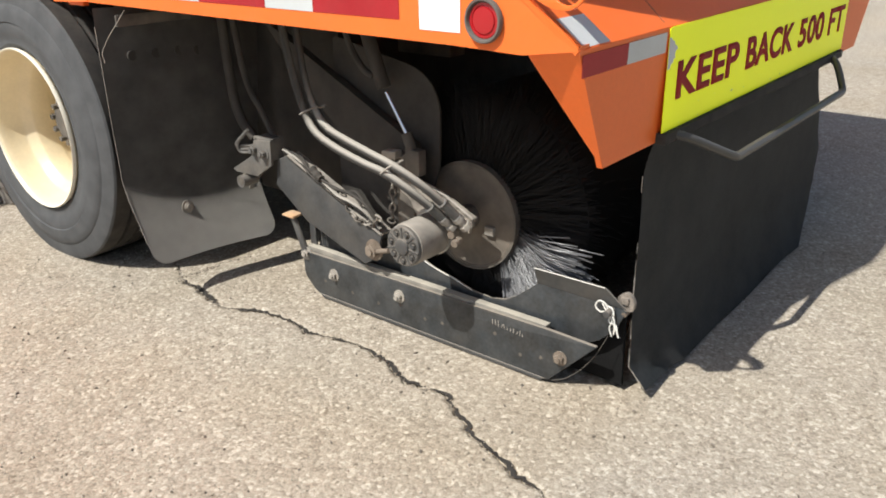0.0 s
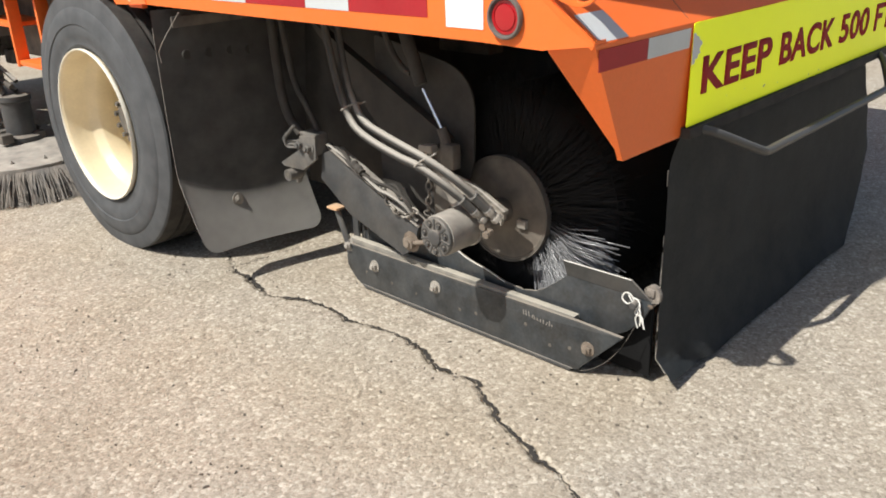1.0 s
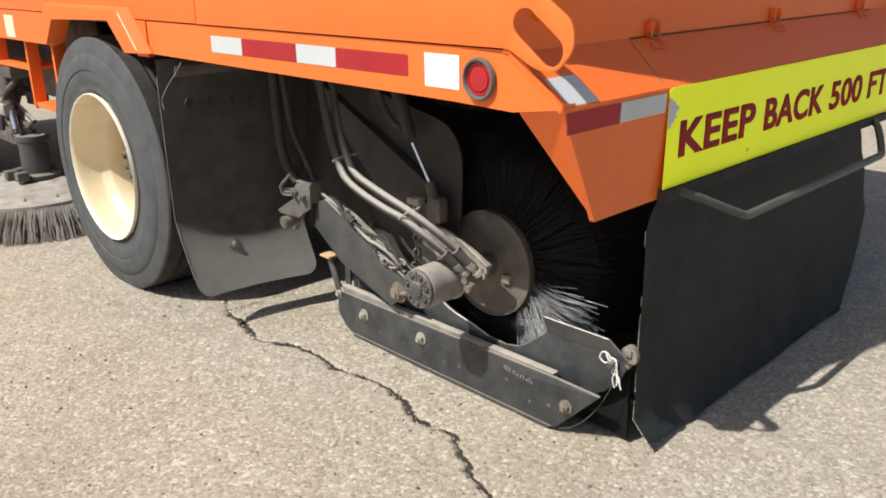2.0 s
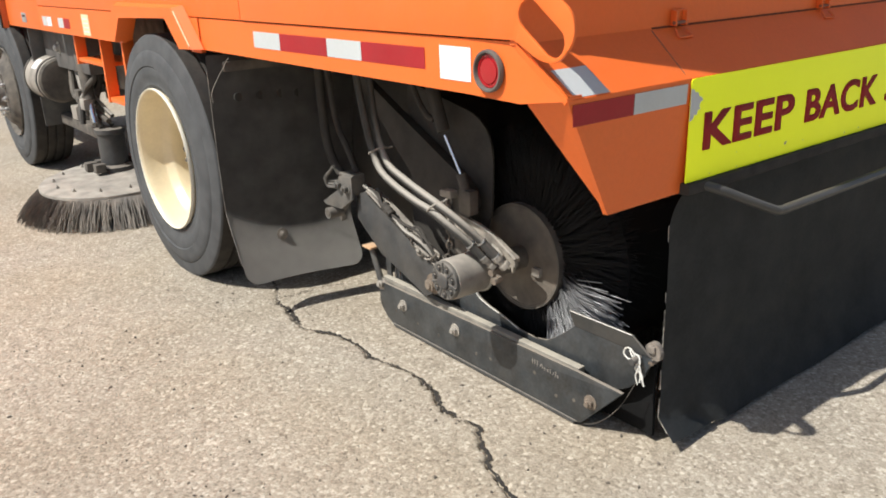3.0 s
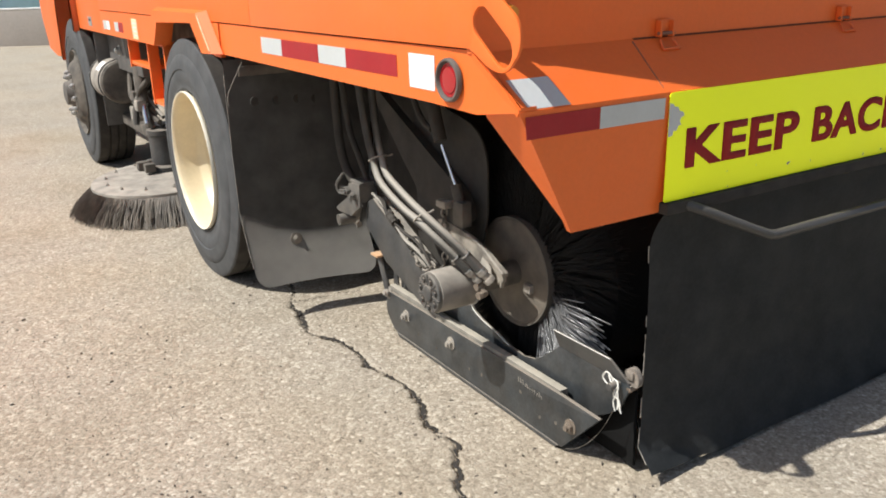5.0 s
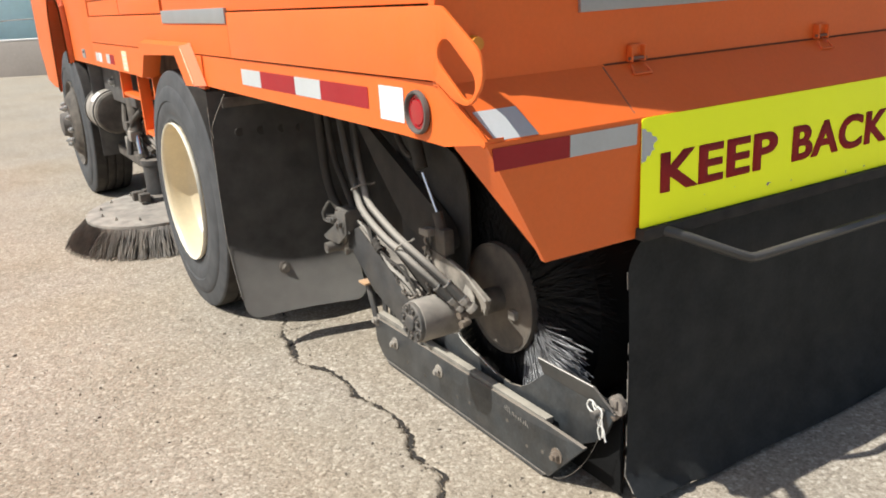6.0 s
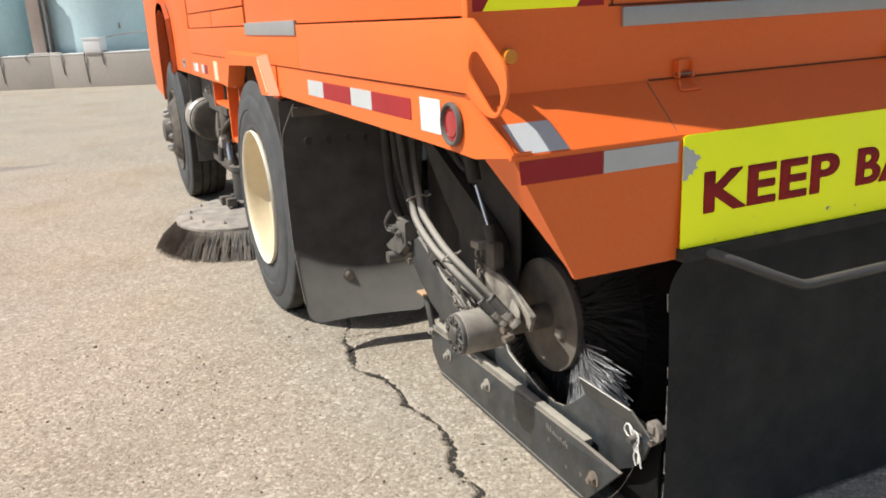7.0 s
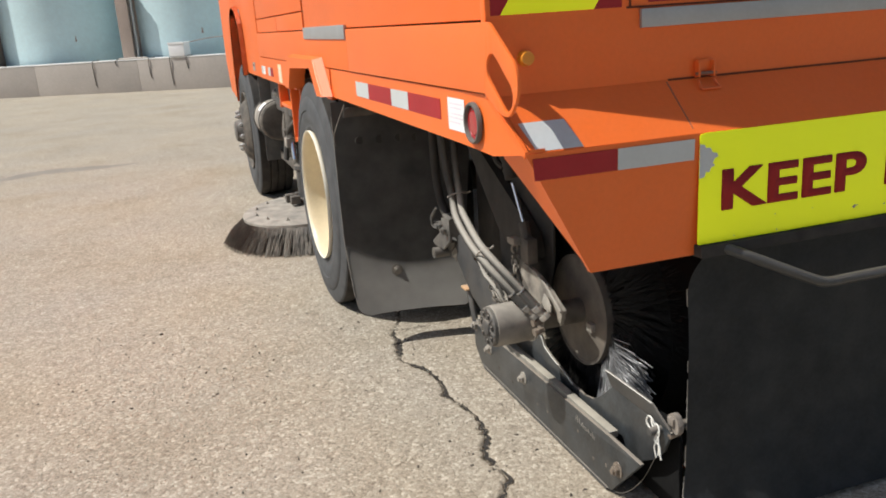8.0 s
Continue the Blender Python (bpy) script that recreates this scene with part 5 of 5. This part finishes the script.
part("pipe_end", lathe([(-0.030, 0.0135), (-0.033, 0.0165), (-0.033, 0.021), (0.03, 0.021)], (0.302, 1.462, 0.390), 20), GREYSTEEL, block)
part("pipe_bore", rod((0.272, 1.462, 0.390), (0.2685, 1.462, 0.390), 0.013, 16), DUST_DARK, block)
part("pipe_elbow", tube([(0.325, 1.462, 0.390), (0.34, 1.450, 0.410), (0.34, 1.43, 0.44)], 0.016, 10, 4), GREYSTEEL, block)
for k, (y, z) in enumerate(((1.388, 0.512), (1.338, 0.506))):
    part("fitting", bolt((0.287, y, z), (-1, 0.1 * k - 0.1, 0.1), 0.013, 0.016), GREYSTEEL, block)
for k in range(3):
    part("lever", tube([(0.290, 1.405, 0.500 + 0.012 * k), (0.272, 1.450 + 0.008 * k, 0.500 + 0.010 * k), (0.266, 1.445 - 0.008 * k, 0.540 + 0.006 * k), (0.268, 1.415 - 0.012 * k, 0.560 + 0.012 * k)], 0.0055, 7, 4), GREYSTEEL, block)
part("hose", tube([(0.322, 1.425, 0.540), (0.320, 1.478, 0.585), (0.318, 1.510, 0.660), (0.318, 1.524, 0.780), (0.318, 1.532, 0.985)], 0.017, 12, 6), INTERIOR, truck)
part("hose", tube([(0.345, 1.350, 0.545), (0.338, 1.400, 0.640), (0.332, 1.455, 0.740), (0.325, 1.490, 0.985)], 0.012, 10, 6), INTERIOR, truck)

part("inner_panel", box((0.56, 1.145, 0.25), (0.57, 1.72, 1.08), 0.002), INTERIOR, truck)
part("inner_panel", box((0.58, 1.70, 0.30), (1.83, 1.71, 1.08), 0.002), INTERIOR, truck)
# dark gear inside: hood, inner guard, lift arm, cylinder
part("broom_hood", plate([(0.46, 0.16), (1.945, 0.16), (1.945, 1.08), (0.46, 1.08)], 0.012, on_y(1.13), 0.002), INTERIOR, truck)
guard = rounded([(1.10, 0.31), (1.10, 0.90), (0.668, 0.815), (0.680, 0.545), (0.76, 0.31)], [0.02, 0.02, 0.13, 0.02, 0.05], 8)
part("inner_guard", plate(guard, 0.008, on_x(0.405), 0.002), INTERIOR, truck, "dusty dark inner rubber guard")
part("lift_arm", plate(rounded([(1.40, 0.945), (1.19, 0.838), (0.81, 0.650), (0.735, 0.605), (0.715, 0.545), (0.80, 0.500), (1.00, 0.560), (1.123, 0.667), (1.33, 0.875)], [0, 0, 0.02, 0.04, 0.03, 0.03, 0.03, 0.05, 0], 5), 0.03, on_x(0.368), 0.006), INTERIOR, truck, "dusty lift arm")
cyl = part("lift_cylinder", rod((0.343, 0.830, 0.776), (0.346, 0.915, 0.985), 0.021, 16, bevel=0.002), INTERIOR, truck)
part("piston_rod", rod((0.343, 0.823, 0.765), (0.342, 0.745, 0.648), 0.0058, 12), CHROME, cyl, "bright chromed piston rod")
part("clevis", rod((0.342, 0.750, 0.655), (0.342, 0.728, 0.600), 0.016, 12, box((0.325, 0.69, 0.535), (0.36, 0.745, 0.612), 0.006)), DUST_DARK, cyl)
part("hose", tube([(0.30, 0.97, 1.04), (0.31, 0.93, 0.90), (0.32, 0.89, 0.83), (0.33, 0.86, 0.81)], 0.010, 8, 6), INTERIOR, truck)

# rear rubber flap, hanging below the bumper, its lower near corner turned out
def flap_at(u, v):
    z = 0.728 - 0.706 * v
    left = 0.432 + 0.085 * max(0.0, 1 - v / 0.16) ** 2.2 + 0.014 * math.sin(3.3 * v) - 0.006 * max(0.0, (v - 0.8) / 0.2)
    right = 1.87 + 0.17 * min(1.0, (0.70 - z) / 0.35) - 0.27 * max(0.0, (0.22 - z) / 0.2) + 0.008 * math.sin(23 * v + 1) - 0.05 * max(0.0, 1 - v / 0.16) ** 2.2
    x = left + (right - left) * u
    z += v ** 3 * (0.024 * max(0.0, 1 - (x - 0.43) / 0.28) - 0.008) + 0.004 * math.sin(x * 9) * v * v
    kick = max(0.0, (0.24 - z) / 0.22) ** 1.4 * min(1.0, 0.2 + (x - 0.43) / 0.3)
    fold = max(0.0, 0.088 - z - 0.36 * (x - 0.43))
    y = 0.047 - 0.055 * kick - 0.95 * fold + 0.005 * math.sin(x * 4.1 + 2 * v) * v + 0.006 * math.sin(x * 11 + 5 * v) * v * (1 - v)
    return Vector((x, y, z))


def rear_flap():
    nu, nv = 90, 44
    bm = bmesh.new()
    f = [[bm.verts.new(flap_at((i / nu) ** 1.3, k / nv)) for i in range(nu + 1)] for k in range(nv + 1)]
    for k in range(nv):
        for i in range(nu):
            bm.faces.new((f[k][i], f[k][i + 1], f[k + 1][i + 1], f[k + 1][i]))
    bmesh.ops.solidify(bm, geom=list(bm.faces), thickness=0.010)
    return part("rear_flap", bm, FLAP_REAR, truck, "large black rubber rear flap hanging under the bumper", smooth=50)


flap = rear_flap()
for a, c in ((0.14, 0.20), (0.40, 0.44), (0.47, 0.66), (0.72, 0.80), (0.84, 0.97)):
    edge = [flap_at(0, a + (c - a) * k / 8) + Vector((-0.001, 0.002, 0)) for k in range(9)]
    part("worn_lit_edge", tube(edge, 0.0013, 6, 2, wobble=0.4), DUSTY, flap, "pale worn rubber edge")
# strip coloured black in place of the shadow gap below the sign
part("clamp_bar", box((0.436, -0.004, 0.716), (1.96, 0.044, 0.7435), 0.003), SHADED_RUBBER, flap, "clamp strip coloured black as the shade gap under the sign")
part("handle_bar", tube([(0.505, 0.004, 0.730), (0.545, -0.030, 0.712), (0.675, -0.078, 0.652), (0.72, -0.085, 0.639), (0.80, -0.085, 0.638), (1.20, -0.085, 0.638), (1.62, -0.085, 0.638), (1.685, -0.085, 0.639), (1.72, -0.078, 0.652), (1.80, -0.030, 0.712), (1.84, 0.004, 0.730)], 0.0125, 12, 6),
     BLACKBAR, flap, "bent black steel handle bar")

# ---------------------------------------------------------------- ahead of the rear wheel: steps, chassis, cab, gutter broom
steps = part("step_frame", box((0.03, 3.600, 0.815), (0.085, 3.622, 0.985), 0.002), ORANGE, truck, "orange steel step frame")
part("upright", box((0.03, 3.150, 0.655), (0.085, 3.172, 0.985), 0.002), ORANGE, steps)
part("upright", box((0.03, 2.815, 0.655), (0.085, 2.837, 0.985), 0.002), ORANGE, steps)
part("tread", box((0.035, 3.174, 0.83), (0.22, 3.598, 0.85), 0.002), ORANGE, steps)
part("tread", box((0.035, 2.839, 0.662), (0.24, 3.148, 0.684), 0.002), ORANGE, steps)
part("back_panel", box((0.23, 2.80, 0.66), (0.25, 3.62, 1.08), 0.002), DUST_DARK, steps)
part("battery_box", box((0.10, 3.68, 0.74), (0.55, 4.93, 0.972), 0.01), FLAP, truck)
part("chassis_box", box((0.30, 2.95, 0.62), (0.70, 4.6, 1.0), 0.02), DUST_DARK, truck)
part("rivet", bolt((0.10, 4.25, 0.86), (-1, 0, 0), 0.02, 0.02), ZINC, truck)
drum = part("air_tank", lathe([(4.352, 0.02), (4.346, 0.10), (4.354, 0.126), (4.372, 0.138), (4.376, 0.139), (4.72, 0.139), (4.742, 0.12), (4.75, 0.02)], (0.112, 0, 0.655), 40, "y"), DUSTY, truck, "round dusty air tank")
part("end_cover", lathe([(4.344, 0.02), (4.338, 0.09), (4.348, 0.124), (4.362, 0.137)], (0.112, 0, 0.655), 40, "y"), DUST_DARK, drum, "dark tank end")
for y in (4.384, 4.69):
    part("strap", lathe([(y, 0.1395), (y, 0.146), (y + 0.018, 0.146), (y + 0.018, 0.1395)], (0.112, 0, 0.655), 40, "y", closed=True), STEEL, drum)
curl = [(0.112 - 0.1405 * math.cos(t), 0.655 + 0.1405 * math.sin(t)) for t in (0.55, 0.72, 0.89, 1.06)]
bm = bmesh.new()
rows = [[bm.verts.new((x, y, z)) for x, z in curl] for y in (4.45, 4.56)]
for k in range(3):
    bm.faces.new((rows[0][k], rows[0][k + 1], rows[1][k + 1], rows[1][k]))
part("label", bm, PAPER, drum, "small white label", smooth=60)

# cab side, wheel opening with dark lip, front corner
arch = [(4.990, 0.955), (4.995, 1.15), (5.03, 1.33), (5.16, 1.43), (5.40, 1.46), (5.58, 1.42), (5.70, 1.28), (5.76, 1.08), (5.80, 0.86), (5.84, 0.72)]
for flip in (False, True):
    s = (lambda x: 2.405 - x) if flip else (lambda x: x)
    place = lambda u, v, w: (s(0.002 + w), u, v)
    part("cab_side", plate([(4.99, 2.5), *arch[1:], (6.35, 0.70), (6.75, 0.74), (6.95, 1.0), (6.95, 2.5)], 0.03, place, 0.006), ORANGE, truck)
    bm = bmesh.new()
    rows = []
    for i, (y, z) in enumerate(arch):
        y0, z0 = arch[max(0, i - 1)]
        y1, z1 = arch[min(len(arch) - 1, i + 1)]
        d = Vector((y1 - y0, z1 - z0)).normalized()
        nrm = Vector((d.y, -d.x))
        rows.append([bm.verts.new((s(x), y + nrm.x * o, z + nrm.y * o)) for x, o in ((-0.004, -0.012), (-0.035, 0.0), (-0.035, 0.055), (0.22, 0.075))])
    for a, c in zip(rows, rows[1:]):
        for k in range(3):
            bm.faces.new((a[k], a[k + 1], c[k + 1], c[k]))
    bmesh.ops.solidify(bm, geom=list(bm.faces), thickness=0.006)
    part("wheel_arch_lip", bm, ORANGE_EDGE, truck, "scuffed orange wheel arch lip")
    part("front_mud_flap", box((min(s(0.02), s(0.30)), 4.60, 0.35), (max(s(0.02), s(0.30)), 4.61, 0.97), 0.003), FLAP, truck)
part("cab_body", box((0.035, 5.02, 1.48), (2.37, 6.93, 2.55), 0.03), ORANGE, truck)
part("cab_floor", box((0.25, 5.85, 0.72), (2.15, 6.9, 1.5), 0.02), DUST_DARK, truck)


def gutter_broom(flip):
    s = (lambda x: 2.405 - x) if flip else (lambda x: x)
    cx, cy = s(0.14), 3.62
    sg = -1 if flip else 1
    tilt = lambda x, y, z: Vector((x, y, z + 0.04 * sg * (x - cx) + 0.02 * (y - cy)))
    bm = lathe([(0.188, 0.02), (0.188, 0.30), (0.182, 0.405), (0.176, 0.42), (0.162, 0.42), (0.157, 0.40), (0.157, 0.02)], (cx, cy, 0), 64, "z")
    for v in bm.verts:
        v.co = tilt(*v.co)
    disc = part("gutter_broom", bm, DUSTY, truck, "round gutter broom with a dusty plate and dark bristles")
    rnd = random.Random(31)
    bm = bmesh.new()
    for k in range(900):
        t = 2 * math.pi * k / 900
        clump = 0.05 * math.sin(t * 54)
        for row in range(3):
            r0, r1 = 0.375 + 0.02 * row, 0.49 + 0.025 * row + rnd.uniform(-0.03, 0.02)
            a = tilt(cx + r0 * math.cos(t), cy + r0 * math.sin(t), 0.163)
            tt = t + clump + rnd.uniform(-0.025, 0.025)
            e = Vector((cx + r1 * math.cos(tt), cy + r1 * math.sin(tt), rnd.uniform(0.0, 0.012)))
            bristle_tuft(bm, a, e, Vector((math.sin(t), -math.cos(t), 0)), 0.0022, 0.0016, Vector((0.012 * math.cos(t), 0.012 * math.sin(t), 0.004)))
    tagged(part("bristles", bm, BRISTLE_G, disc, "dark stiff bristles", smooth=0), kind="stuff")
    for k in range(14):
        t = 2 * math.pi * k / 14 + 0.1
        p = tilt(cx + 0.34 * math.cos(t), cy + 0.34 * math.sin(t), 0.187)
        part("plate_bolt", bolt(p, (0, 0, 1), 0.006, 0.006), DUSTY, disc)
    base = tilt(cx, cy, 0.195)
    part("broom_motor", lathe([(base.z - 0.01, 0.11), (base.z + 0.02, 0.11), (base.z + 0.03, 0.075), (base.z + 0.20, 0.075), (base.z + 0.21, 0.085), (base.z + 0.235, 0.085), (base.z + 0.24, 0.03)], (cx + sg * 0.03, cy + 0.12, 0), 28, "z"), STEEL, disc)
    for k in range(5):
        t = rnd.uniform(0, 6.28)
        p = base + Vector((0.11 * math.cos(t), 0.12 + 0.11 * math.sin(t), 0.02 * rnd.random()))
        part("bracket", box(p - Vector((0.03, 0.03, 0.015)), p + Vector((0.03, 0.03, 0.035)), 0.006), DUST_DARK, disc)
    return disc


for flip in (False, True):
    gutter_broom(flip)
part("ram_rod", rod((0.10, 3.74, 0.47), (0.10, 3.78, 0.60), 0.018, 14), CHROME, truck, "bright ram rod")
part("ram", rod((0.10, 3.775, 0.59), (0.12, 3.90, 0.86), 0.032, 16, bevel=0.003), DUST_DARK, truck)
rnd = random.Random(17)
for k in range(9):
    a = Vector((0.08 + rnd.uniform(-0.03, 0.12), 3.72 + rnd.uniform(-0.08, 0.2), 0.45 + rnd.uniform(-0.05, 0.1)))
    e = Vector((0.18 + rnd.uniform(-0.08, 0.12), 4.05 + rnd.uniform(-0.25, 0.3), 0.80 + rnd.uniform(-0.06, 0.08)))
    m = a.lerp(e, 0.5) + Vector((rnd.uniform(-0.12, 0.02), rnd.uniform(-0.1, 0.1), rnd.uniform(-0.08, 0.12)))
    part("hose", tube([a, a.lerp(m, 0.5) + Vector((-0.03, 0, 0.03)), m, m.lerp(e, 0.6), e], rnd.uniform(0.010, 0.018), 8, 5), DUST_DARK if k % 2 else HOSE, truck)
for k in range(8):
    c = Vector((0.12 + rnd.uniform(-0.05, 0.15), 3.95 + rnd.uniform(-0.2, 0.35), 0.45 + rnd.uniform(-0.1, 0.25)))
    h = Vector((rnd.uniform(0.02, 0.05), rnd.uniform(0.02, 0.06), rnd.uniform(0.02, 0.06)))
    part("linkage", box(c - h, c + h, 0.006), DUST_DARK if k % 2 else DUSTY, truck)
part("swing_arm", box((0.12, 3.75, 0.36), (0.20, 4.7, 0.42), 0.006), DUST_DARK, truck)
